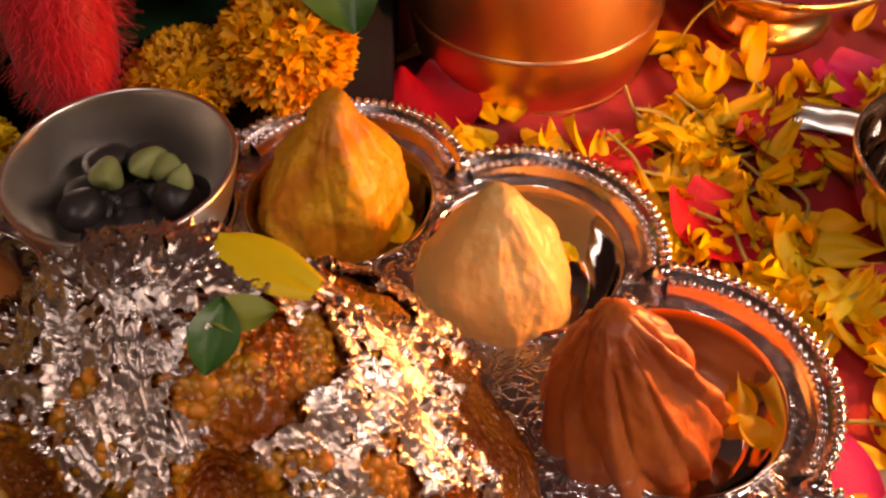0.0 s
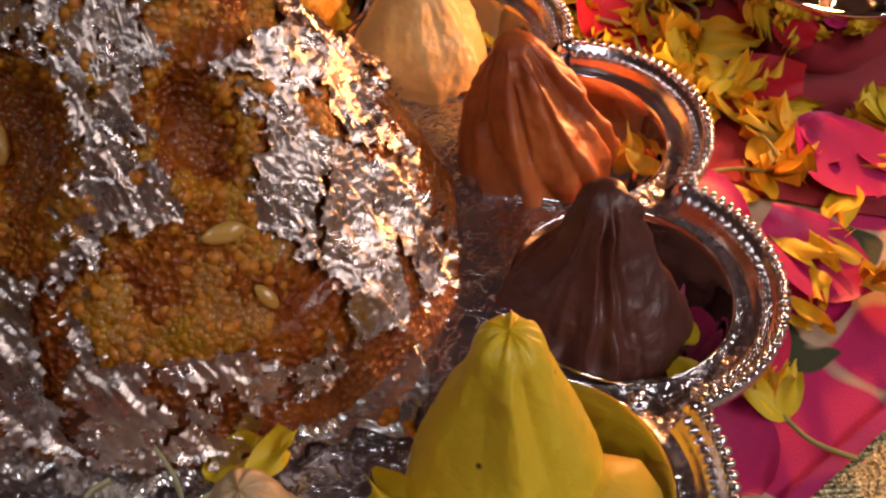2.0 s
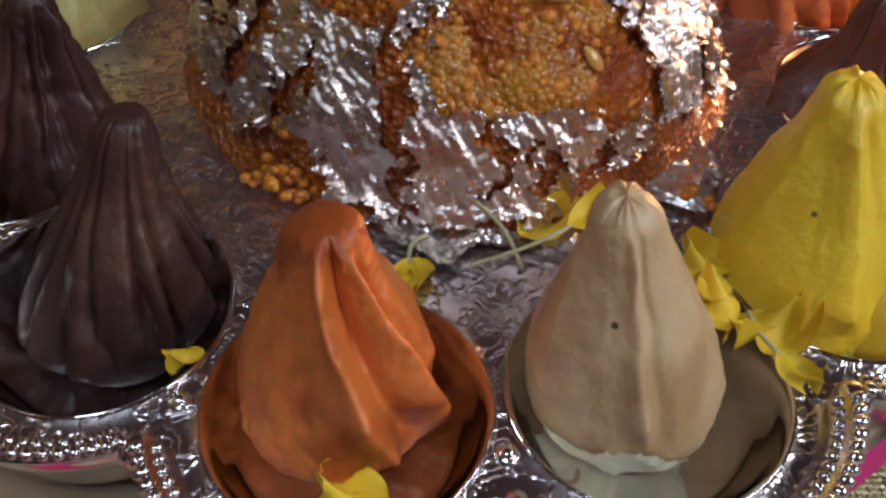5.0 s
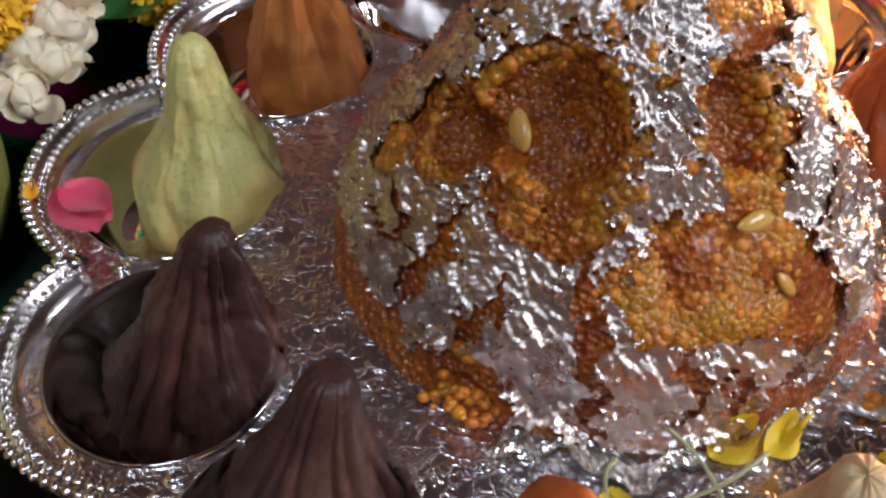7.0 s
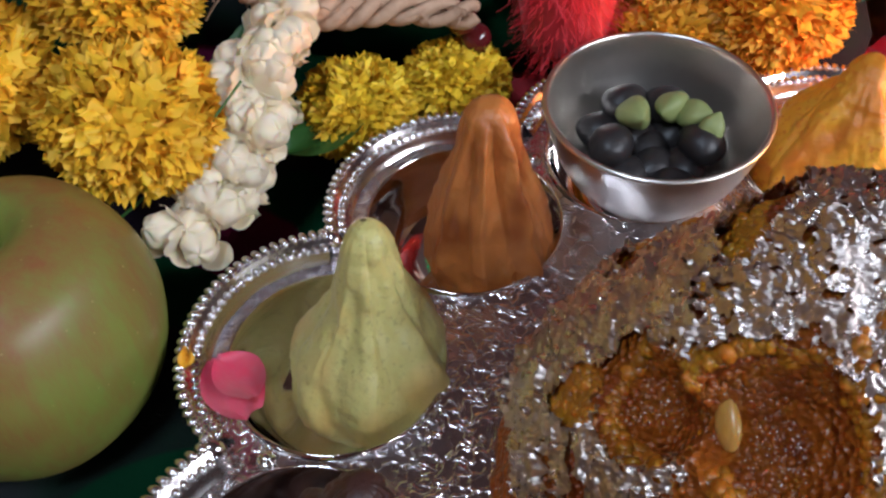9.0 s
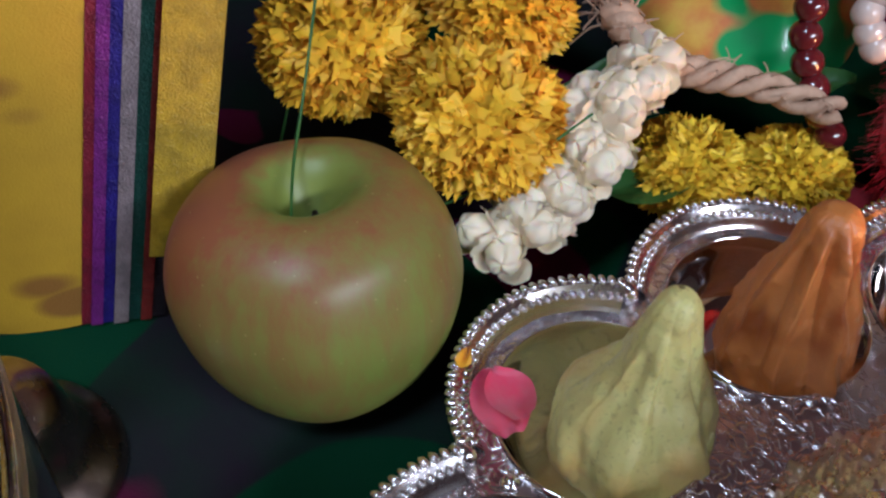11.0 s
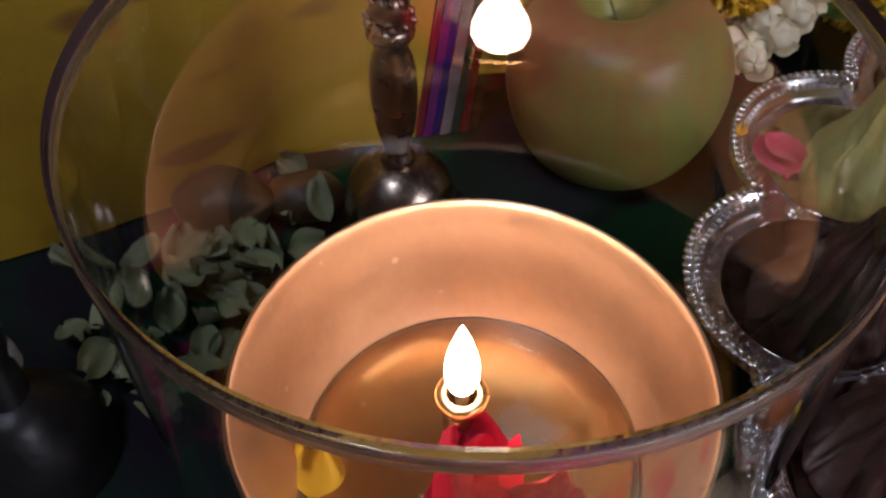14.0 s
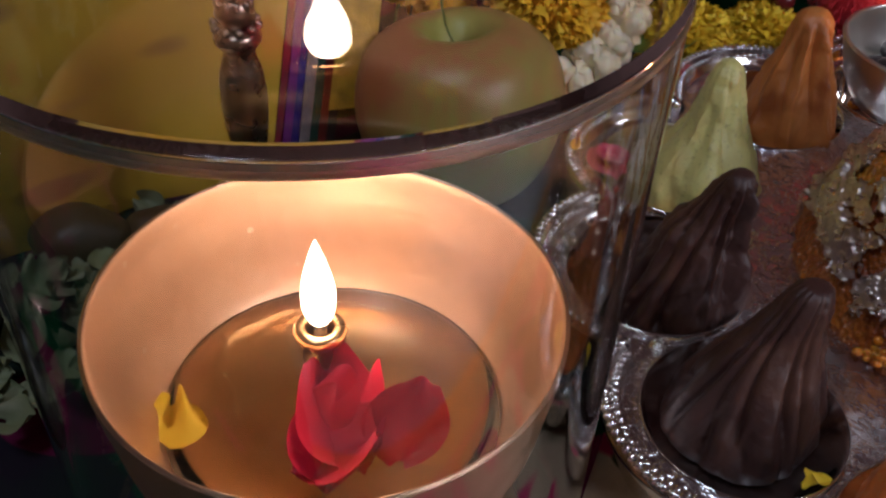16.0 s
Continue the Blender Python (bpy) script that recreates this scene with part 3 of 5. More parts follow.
# openings in the leaf: direction in degrees, height share, half-widths
GAPS = [(-129, 0.635, 27, 0.135), (-61, 0.65, 16, 0.115), (-160, 0.50, 16, 0.095), (-78, 0.395, 24, 0.11), (-121, 0.475, 17, 0.06), (-126, 0.125, 9, 0.06), (-46, 0.05, 22, 0.10), (-28, 0.815, 34, 0.075),
        (12, 0.16, 20, 0.24), (-3, 0.74, 14, 0.05), (-20, 0.54, 6, 0.06), (-172, 0.36, 7, 0.06), (-156, 0.02, 30, 0.115), (-64, 0.53, 11, 0.09), (150, 0.74, 26, 0.05), (60, 0.5, 30, 0.12), (110, 0.35, 30, 0.2), (-57, 0.30, 8, 0.09)]
CRACKS = [(-143, 0.30, 0.15, 3, 3.5), (-126, 0.25, 0.10, 2, 2.8), (-104, 0.29, 0.22, -4, 2.9), (-84, 0.20, 0.08, 2, 2.2), (-75, 0.16, 0.07, -2, 2.0), (-29, 0.20, 0.10, 3, 3.6), (-48, 0.22, 0.11, 2, 3.4),
          (-153, 0.27, 0.035, 16, 2.4), (-160, 0.31, 0.035, -9, 2.0), (-66, 0.10, 0.10, 3, 3.2), (-38, 0.42, 0.06, 8, 1.8), (-14, 0.40, 0.07, -5, 2.0)]


def leaf_mask(a, s, cracks=True):
    d = math.degrees(a)
    rr = 1 - 0.93 * s ** 1.6
    p = Vector((math.cos(a) * 3.4 * rr, math.sin(a) * 3.4 * rr, s * 4.5))
    edge = 0.45 * noise.noise(p * 1.7) + 0.32 * noise.noise(p * 4.4) + 0.30 * noise.noise(p * 11) + 0.24 * noise.noise(p * 27)
    d += (3 * noise.noise(p * 1.9 + Vector((4, 4, 1))) + 3 * noise.noise(p * 5.2) + 2 * noise.noise(p * 13)) / max(0.3, rr)
    s0, s = s, s + 0.012 * noise.noise(p * 2.3 + Vector((0, 5, 9))) + 0.012 * noise.noise(p * 6.1) + 0.007 * noise.noise(p * 15)
    m = 1.0
    for ga, gs, wa, ws in GAPS:
        x = ((d - ga + 180) % 360 - 180) / wa
        y = (s - gs) / ws
        m = min(m, math.hypot(x, y) - 1)
    m += edge * 0.5
    if s > 0.62:
        m = min(m, 0.52 + 0.9 * noise.noise(p * 5.5 + Vector((7, 2, 1))) + 0.7 * noise.noise(p * 12))
    m = min(m, 1.0 + 0.8 * noise.noise(p * 3.1 + Vector((1, 9, 4))) + 0.5 * noise.noise(p * 9))
    for ca, cs, ln, bend, wide in (CRACKS if cracks else ()):
        y = (s - cs) / ln
        if abs(y) < 1:
            x = ((d - ca - bend * y - 4 * noise.noise(Vector((s * 14, ca, 0))) + 180) % 360 - 180)
            m = min(m, abs(x) / wide - (1 - y * y) * (0.7 + 0.5 * noise.noise(Vector((s * 20, ca, 3)))))
    s = s0
    m = min(m, (s - 0.062 - 0.04 * noise.noise(p * 2.5) - 0.02 * noise.noise(p * 9)) * 12)
    return m - 0.05


def build_laddoo():
    lad = thing("giant_laddoo", "large domed orange boondi laddoo covered with torn silver leaf", "sweet", DOME_AT)
    body = grid_bm(180, 80, lambda u, v: dome_point(u * math.tau, v * 0.999)[0] + dome_point(u * math.tau, v * 0.999)[1] * 0.0008 * noise.noise(Vector((40 * math.cos(u * math.tau), 40 * math.sin(u * math.tau), v * 50))), wrap_u=True)
    part("body", body, BOONDI, lad)
    rnd = random.Random(4)
    # boondi grains: single pearls on the outside, the rest joined
    shapes = []
    for k in range(6):
        bm = bmesh.new()
        bmesh.ops.create_icosphere(bm, subdivisions=2, radius=1)
        for v in bm.verts:
            v.co *= 1 + 0.34 * noise.noise(v.co * 1.5 + Vector((k * 3.1, 0, 0)))
            v.co.z *= 0.82
        shapes.append(bm)
    uv = [np.array([v.co[:] for v in bm.verts]) for bm in shapes]
    uf = np.array([[v.index for v in f.verts] for f in shapes[0].faces])
    pearl_meshes = [mesh_from("boondi_pearl", bm, PEARL) for bm in shapes]
    heaps = {"gold": ([], []), "deep": ([], [])}
    count, pearls = {"gold": 0, "deep": 0}, 0
    for i in range(64000):
        a, s = rnd.uniform(0, math.tau), 1 - math.sqrt(rnd.random())
        s = 0.02 + 0.95 * s
        if leaf_mask(a, s, False) > 0.06:
            continue
        p, nn = dome_point(a, s)
        cl = noise.noise(p * 75)
        deg = math.degrees(a)
        inside = min(math.hypot(((deg - ga + 180) % 360 - 180) / wa, (s - gs) / ws) for ga, gs, wa, ws in GAPS[:3])
        kind = "deep" if inside < 0.95 + 0.25 * noise.noise(p * 120) else "gold"
        bare = ((deg - 10 + 180) % 360 - 180) > -26 and ((deg - 10 + 180) % 360 - 180) < 60 and s < 0.4 or s < 0.17
        if bare or kind == "deep" and cl < -0.05 or cl < -0.42:
            continue
        r = (0.0008 + 0.0013 * rnd.random() ** 1.5) * (0.85 if kind == "deep" else 1.0)
        c = p + nn * (cl * 0.0034 - 0.55 * r)
        turn = Euler((rnd.random() * 6, rnd.random() * 6, rnd.random() * 6)).to_matrix()
        if kind == "gold" and pearls < 290 and rnd.random() < 0.10 and -175 < ((deg + 180) % 360 - 180) < -10:
            o = new("boondi_pearl", pearl_meshes[i % 6])
            o.parent = lad
            o.matrix_basis = Matrix.Translation(c + nn * 0.0006) @ turn.to_4x4() @ Matrix.Scale(r * 1.05, 4)
            pearls += 1
            continue
        w = uv[i % 6] * r @ np.array(turn).T + np.array(c)
        heaps[kind][0].append(w)
        heaps[kind][1].append(uf + count[kind])
        count[kind] += len(w)
    for kind, label, mat in (("gold", "sticky golden yellow boondi crumb", PEARL), ("deep", "syrup-soaked deep orange boondi crumb, hollow shade partly in its colour", DEEPPEARL)):
        me = bpy.data.meshes.new("boondi_crumb")
        me.from_pydata(np.concatenate(heaps[kind][0]).tolist(), [], np.concatenate(heaps[kind][1]).tolist())
        me.polygons.foreach_set("use_smooth", [True] * len(me.polygons))
        me.materials.append(mat)
        g = new("boondi_crumb", me)
        g.parent = lad
        tagged(g, label, kind="stuff")
    # melon seeds pressed into the crumb
    for deg, s, ln, q in ((-144, 0.58, 0.0115, 0.9), (-64, 0.47, 0.0095, 1.5), (-60, 0.34, 0.007, 0.4)):
        p, nn = dome_point(math.radians(deg), s)
        seed = lathe([(0, -0.5), (0.10, -0.46), (0.2, -0.3), (0.24, -0.08), (0.2, 0.2), (0.1, 0.42), (0, 0.5)], 20, n=3)
        bmesh.ops.transform(seed, matrix=Matrix.Translation(p + nn * 0.0013) @ nn.to_track_quat("Y", "Z").to_matrix().to_4x4() @ Matrix.Rotation(q, 4, "Y") @ Matrix.Diagonal((ln, ln * 0.6, ln, 1)), verts=seed.verts)
        part("melon_seed", seed, SEED, lad, "pale glossy melon seed")

    def crease(w, size, seed, tilt):
        # flat facets that meet in sharp creases
        q = w / size + Vector((seed, seed * 2, -seed))
        c = noise.voronoi(q)[1][0]
        return size * tilt * noise.cell_vector(c * 7.3).dot(q - c)

    def foil(u, v):
        a = u * math.tau - math.pi
        s = 0.02 + 0.979 * v
        m = leaf_mask(a, s)
        if m < 0:
            return None
        p, n = dome_point(a, s)
        w = p
        streak = Vector((w.x + 0.3 * w.z, w.y - 0.25 * w.z, w.z * 0.3))
        lift = 0.0021 + 0.0005 * noise.noise(w * 85) + crease(streak, 0.0075, 1.0, 0.26) + crease(streak, 0.0028, 5.0, 0.36) + crease(w, 0.0013, 9.0, 0.28)
        lift += 0.0024 * max(0.0, 0.2 - m) / 0.2 * (0.35 + noise.noise(w * 120))
        return p + n * max(lift, 0.0006)
    bm = grid_bm(900, 290, foil, wrap_u=True)
    loose = [v for v in bm.verts if not v.link_faces]
    bmesh.ops.delete(bm, geom=loose, context="VERTS")
    part("silver_leaf", bm, LEAFFOIL, lad, "crumpled torn edible silver leaf")
    return lad


build_laddoo()


# ---------- small steel bowl ----------
def build_bowl():
    at = Vector((-0.0918, 0.2015, PLATE_Z + 0.0005))
    b = thing("steel_bowl", "small round stainless steel bowl with rolled lip", "bowl", at)
    part("shell", lathe([(r * 0.93, z * 0.9) for r, z in ((0, 0), (0.02, 0), (0.024, 0.002), (0.030, 0.012), (0.0335, 0.023), (0.0348, 0.0295), (0.0356, 0.0305), (0.0352, 0.0316), (0.0338, 0.0312), (0.0322, 0.024), (0.0285, 0.013), (0.022, 0.0035), (0.0, 0.002))], 96, n=4), STEEL, b)
    rnd = random.Random(8)
    dark = surface("dark_nut_skin", (0.030, 0.026, 0.026), (0.018, 0.015, 0.016), 0.45, 0, 60, 300, 0.4, 0.0006)
    pod = surface("cardamom_husk", (0.30, 0.34, 0.12), (0.22, 0.27, 0.09), 0.55, 0, 70, 300, 0.5, 0.0006)
    for i in range(15):
        a, r = i * 2.4, 0.0058 * math.sqrt(i) * 0.92
        lv = 0 if i < 11 else 1
        bm = bmesh.new()
        blob(bm, (0, 0, 0), (0.0076, 0.0064, 0.0058), None, 3)
        for v in bm.verts:
            v.co += v.co.normalized() * wob(v.co, 160, 0.0008, i)
        single("betel_nut", bm, dark, "dark dried round nut inside the steel bowl", "nut", (at.x + r * math.cos(a) * (1 - 0.25 * lv), at.y + r * math.sin(a) * (1 - .25 * lv), at.z + 0.0095 + 0.007 * lv), rnd.uniform(0, 360), "nuts in the bowl")
    for i, (x, y, l, rz, tl) in enumerate(((-0.006, 0.003, 0.016, 20, 62), (0.005, 0.008, 0.015, -30, 74), (0.011, 0.005, 0.014, 60, 60), (0.016, -0.001, 0.012, 140, 30))):
        bm = lathe([(0, -0.5), (0.12, -0.42), (0.27, -0.2), (0.3, 0.0), (0.25, 0.22), (0.1, 0.42), (0, 0.5)], 24, lambda p, a, v: Vector((p.x * (1 - 0.12 * math.cos(3 * a)), p.y * (1 - 0.12 * math.cos(3 * a)), p.z)) * 1.0, n=3)
        bmesh.ops.scale(bm, vec=(l, l, l), verts=bm.verts)
        single("cardamom_pod", bm, pod, "pale green cardamom pod lying on dark nuts", "spice", (at.x + x, at.y + y, at.z + 0.0205), rz, "cardamom pods in the bowl", (tl, 0))


build_bowl()


# ---------- covered oil lamp ----------
def build_diya():
    d = thing("oil_lamp", "copper-brass oil lamp cup with a burning wick inside a glass chimney", "oil lamp", DIYA)
    part("base", lathe([(0, 0), (0.046, 0), (0.05, 0.003), (0.048, 0.007), (0.03, 0.012), (0.018, 0.02), (0.016, 0.03), (0.022, 0.036), (0, 0.037)], 96, n=3), BRASS, d)
    part("cup", lathe([(0, 0.034), (0.02, 0.035), (0.036, 0.044), (0.046, 0.062), (0.0495, 0.08), (0.0508, 0.0905), (0.0506, 0.0918), (0.0496, 0.0916), (0.0478, 0.083), (0.0425, 0.066), (0.034, 0.0545), (0.02, 0.049), (0, 0.048)], 128, n=4), CUPMETAL, d, "satin copper cup with turned rings")
    part("oil", lathe([(0.0385, 0.0585), (0.0388, 0.0602), (0.03, 0.0603), (0, 0.0603), (0, 0.0585), (0.03, 0.0585), (0.0385, 0.0585)], 96), OIL, d, "clear golden lamp oil")
    hold = lathe([(0.0042, 0.05), (0.0042, 0.079), (0.0056, 0.0805), (0.0060, 0.082), (0.0054, 0.0835), (0.0035, 0.0835), (0.003, 0.081), (0.003, 0.075)], 40, n=2)
    wick = tube([(0, 0, 0.06), (0, 0, 0.08), (0.0004, 0, 0.0865)], 0.0015, 10)
    flame = lathe([(0, 0.0835), (0.0020, 0.085), (0.0033, 0.088), (0.0037, 0.092), (0.0032, 0.097), (0.0020, 0.102), (0.0008, 0.106), (0, 0.108)], 24, n=3)
    for bm in (hold, wick, flame):
        bmesh.ops.translate(bm, vec=(-0.003, 0.001, 0), verts=bm.verts)
    part("wick_holder", hold, BRASS, d, "small brass ring holding the wick")
    part("wick", wick, WICK, d, "charred cotton wick")
    part("flame", flame, DIYAFLAME, d, "bright yellow-white flame")
    part("glass_chimney", lathe([(0.0588, 0.012), (0.0591, 0.03), (0.0597, 0.09), (0.0605, 0.1695), (0.06052, 0.1699), (0.06025, 0.1701), (0.05998, 0.1699), (0.0600, 0.1695), (0.0592, 0.09), (0.0586, 0.03), (0.0583, 0.0125), (0.05855, 0.0118), (0.0588, 0.012)], 160, n=2), GLASS, d, "clear open-topped glass cylinder")
    part("rim", lathe([(0.06025 + 0.0006 * math.cos(t * math.tau / 12), 0.1703 + 0.0007 * math.sin(t * math.tau / 12)) for t in range(13)], 160), RIMGLASS, d, "rounded melted glass edge catching light")
    rose = surface("red_rose_petal", (0.62, 0.02, 0.05), (0.5, 0.012, 0.035), 0.45, 0, 80, 600, 0.3, 0.0004, sss=0.2)
    for i, (x, y, rz, tl, l) in enumerate(((0.015, -0.016, 60, 14, 0.024), (0.021, -0.010, 10, 58, 0.022), (0.010, -0.024, 20, 8, 0.024), (0.001, -0.022, -60, 10, 0.020), (0.004, -0.010, 170, 64, 0.016))):
        single("rose_petal", petal_bm(l, l * 0.85, 0.4, 0.12, i, 10, 10), rose, "wet red rose petal soaking in the lamp oil", "petal", (DIYA.x + x, DIYA.y + y, 0.0612), rz, "petals in the oil", (tl, 0))
    single("marigold_petal", petal_bm(0.016, 0.013, 0.02, 0.25, 7, 10, 10, 0.2), LEMONGOLD, "yellow marigold petal sunk in the lamp oil", "petal", (DIYA.x - 0.026, DIYA.y - 0.026, 0.0606), 20, "petals in the oil", (0, 0))


CUPMETAL = surface("satin_copper", (0.86, 0.61, 0.42), (0.74, 0.49, 0.32), 0.42, 1.0, 55, 420, 0.22, 0.0004, rvar=0.16, speck=(0.92, 0.74, 0.56))
OIL = clear_glass("lamp_oil", (0.95, 0.78, 0.52), 0.02, 1.40)
RIMGLASS = clear_glass("chimney_rim_glass", (0.98, 0.90, 0.84), 0.45, 1.25)
WICK = surface("charred_cotton", (0.03, 0.02, 0.02), (0.1, 0.08, 0.06), 0.9)
build_diya()


# ---------- apple ----------
def build_apple():
    at = Vector((-0.2475, 0.1045, 0.0005))
    skin = bpy.data.materials.new("apple_skin")
    skin.use_nodes = True
    nt = skin.node_tree
    p = nt.nodes["Principled BSDF"]
    co = nt.nodes.new("ShaderNodeTexCoord").outputs["Object"]
    mp = nt.nodes.new("ShaderNodeMapping")
    mp.inputs["Scale"].default_value = (1, 1, 0.18)
    nt.links.new(co, mp.inputs["Vector"])
    streak = tex(nt, "Noise", 170, mp.outputs[0], Detail=6.0, Roughness=0.75)
    blotch = tex(nt, "Noise", 24, co, Detail=3.0)
    add = nt.nodes.new("ShaderNodeMath")
    add.operation = "ADD"
    nt.links.new(streak.outputs[0], add.inputs[0]), nt.links.new(blotch.outputs[0], add.inputs[1])
    sep = nt.nodes.new("ShaderNodeSeparateXYZ")
    nt.links.new(co, sep.inputs[0])
    top = ramp(nt, sep.outputs[2], 0.02, 0.062)
    left = ramp(nt, sep.outputs[0], 0.03, -0.04)
    lift = nt.nodes.new("ShaderNodeMath")
    lift.operation = "MULTIPLY_ADD"
    lift.inputs[1].default_value = 0.42
    mx = nt.nodes.new("ShaderNodeMath")
    flat = nt.nodes.new("ShaderNodeVectorMath")
    flat.operation = "MULTIPLY"
    flat.inputs[1].default_value = (1, 1, 0)
    nt.links.new(co, flat.inputs[0])
    far = nt.nodes.new("ShaderNodeVectorMath")
    far.operation = "LENGTH"
    nt.links.new(flat.outputs[0], far.inputs[0])
    hollow = ramp(nt, far.outputs["Value"], 0.007, 0.019)
    keep = nt.nodes.new("ShaderNodeMath")
    keep.operation = "MULTIPLY"
    nt.links.new(top, mx.inputs[0]), nt.links.new(left, mx.inputs[1])
    nt.links.new(mx.outputs[0], keep.inputs[0]), nt.links.new(hollow, keep.inputs[1])
    nt.links.new(keep.outputs[0], lift.inputs[0]), nt.links.new(add.outputs[0], lift.inputs[2])
    red = ramp_mix(nt, ramp(nt, lift.outputs[0], 1.08, 1.68), (0.21, 0.25, 0.045), (0.26, 0.085, 0.035))
    spot = tex(nt, "Voronoi", 240, co)
    col = ramp_mix(nt, ramp(nt, spot.outputs[0], 0.10, 0.02), red, (0.42, 0.34, 0.12))
    nt.links.new(col, p.inputs["Base Color"])
    p.inputs["Roughness"].default_value = 0.42
    p.inputs["Subsurface Weight"].default_value = 0.1
    p.inputs["Subsurface Radius"].default_value = (0.004, 0.003, 0.001)
    a = thing("apple", "round apple in blushed red and green skin on dark cloth", "fruit", at, 25, tilt=(-9, -4))

    def fn(q, ang, v):
        k = 1 + 0.018 * math.cos(5 * ang + 0.4) * (1 - abs(2 * v - 1)) + 0.02 * math.cos(2 * ang)
        return Vector((q.x * k, q.y * k, q.z + wob(q, 25, 0.0012, 3)))
    part("flesh", lathe([(0, 0.006), (0.008, 0.003), (0.016, 0.0), (0.027, 0.006), (0.0345, 0.018), (0.0385, 0.034), (0.0380, 0.046), (0.0335, 0.0575), (0.0250, 0.0645), (0.0165, 0.0665), (0.0105, 0.0635), (0.0055, 0.0565), (0.002, 0.051), (0, 0.050)], 96, fn, n=6), skin, a)
    part("stem", tube(curve3([(0, 0, 0.049), (0.001, 0, 0.054), (0.002, -0.001, 0.058)]), 0.0008, 8), WICK, a, "short dry brown stem")


build_apple()


# ---------- hand bell ----------
def build_bell():
    m = surface("old_bronze", (0.42, 0.33, 0.27), (0.30, 0.23, 0.19), 0.27, 1.0, 50, 400, 0.25, 0.0004)
    b = thing("hand_bell", "small old bronze hand bell standing on its mouth", "bell", (-0.296, 0.032, 0.004), 20)
    part("bell_body", lathe([(0.0285, 0), (0.0272, 0.003), (0.0222, 0.008), (0.0192, 0.014), (0.0182, 0.021), (0.0158, 0.029), (0.010, 0.0345), (0.0052, 0.0365), (0, 0.037)], 64, n=4), m, b)
    part("handle", lathe([(0.0052, 0.036), (0.0058, 0.039), (0.0042, 0.042), (0.0042, 0.044), (0.0062, 0.053), (0.0072, 0.066), (0.0066, 0.076), (0.0048, 0.083), (0.0062, 0.086), (0.0072, 0.088), (0.0058, 0.091), (0, 0.0912)], 48, n=3), m, b)
    bm = bmesh.new()
    blob(bm, (0, 0, 0.096), (0.0062, 0.0052, 0.006), None, 2)
    blob(bm, (0.0005, 0.0005, 0.1015), (0.0046, 0.0044, 0.0040), None, 2)
    for i in range(10):
        q = i * math.tau / 10
        blob(bm, (0.0066 * math.cos(q), 0.0066 * math.sin(q), 0.0925), (0.0016, 0.0016, 0.0016), None, 1)
        blob(bm, (0.005 * math.cos(q), 0.004 * math.sin(q), 0.099), (0.0012, 0.0012, 0.002), None, 1)
    part("finial", bm, m, b, "worn cast ornament on top")


build_bell()


# ---------- flowers ----------
def marigold(at, r, mat, label, rz=0, tilt=(0, 0), seed=0, squash=0.75):
    """A pompon of many ruffled petals on a green cup."""
    rnd = random.Random(seed)
    f = thing("marigold", label, "flower", at, rz, "marigold flowers", tilt)
    verts, faces = [], []
    N = 1000
    for i in range(N):
        t = (i + 0.5) / N
        ph = math.acos(1 - 1.55 * t)
        th = i * 2.399963
        d = Vector((math.sin(ph) * math.cos(th), math.sin(ph) * math.sin(th), math.cos(ph) * squash))
        d.normalize()
        side = d.cross(Vector((0.1, 0.2, 1))).normalized()
        up = side.cross(d)
        q = rnd.uniform(0, math.tau)
        s2, u2 = side * math.cos(q) + up * math.sin(q), up * math.cos(q) - side * math.sin(q)
        w = r * rnd.uniform(0.07, 0.12)
        base, tip = d * r * 0.68, d * r * rnd.uniform(0.84, 1.0)
        lean = rnd.uniform(0.10, 0.26)
        b0 = len(verts)
        for row in range(4):
            v = row / 3
            c = base + (tip - base) * v + u2 * r * lean * v * v
            for k in range(4):
                x = (k / 3 - 0.5) * 2
                ruff = 0.06 * r * math.sin(k * 2.9 + i * 1.7) * v
                verts.append(Vector((*(c + s2 * w * x * (0.5 + 0.5 * v) + u2 * (0.25 * w * x * x) + d * ruff - d * (0.1 * w * abs(x) * v)),)) * 1.0)
        for row in range(3):
            for k in range(3):
                o = b0 + row * 4 + k
                faces.append((o, o + 1, o + 5, o + 4))
    me = bpy.data.meshes.new("petals")
    me.from_pydata([(v.x, v.y, v.z * squash) for v in verts], [], faces)
    me.materials.append(mat)
    me.polygons.foreach_set("use_smooth", [True] * len(me.polygons))
    o = new("petals", me)
    o.parent = f
    core = bmesh.new()
    blob(core, (0, 0, -0.02 * r), (0.80 * r, 0.80 * r, 0.76 * r * squash), None, 2)
    part("heart", core, mat, f)
    part("calyx", lathe([(0, -r * 0.9), (0.12 * r, -r * 0.85), (0.3 * r, -0.5 * r), (0.42 * r, -0.3 * r), (0.3 * r, -0.25 * r)], 20, n=3), GREEN, f, "green flower cup")
    return f


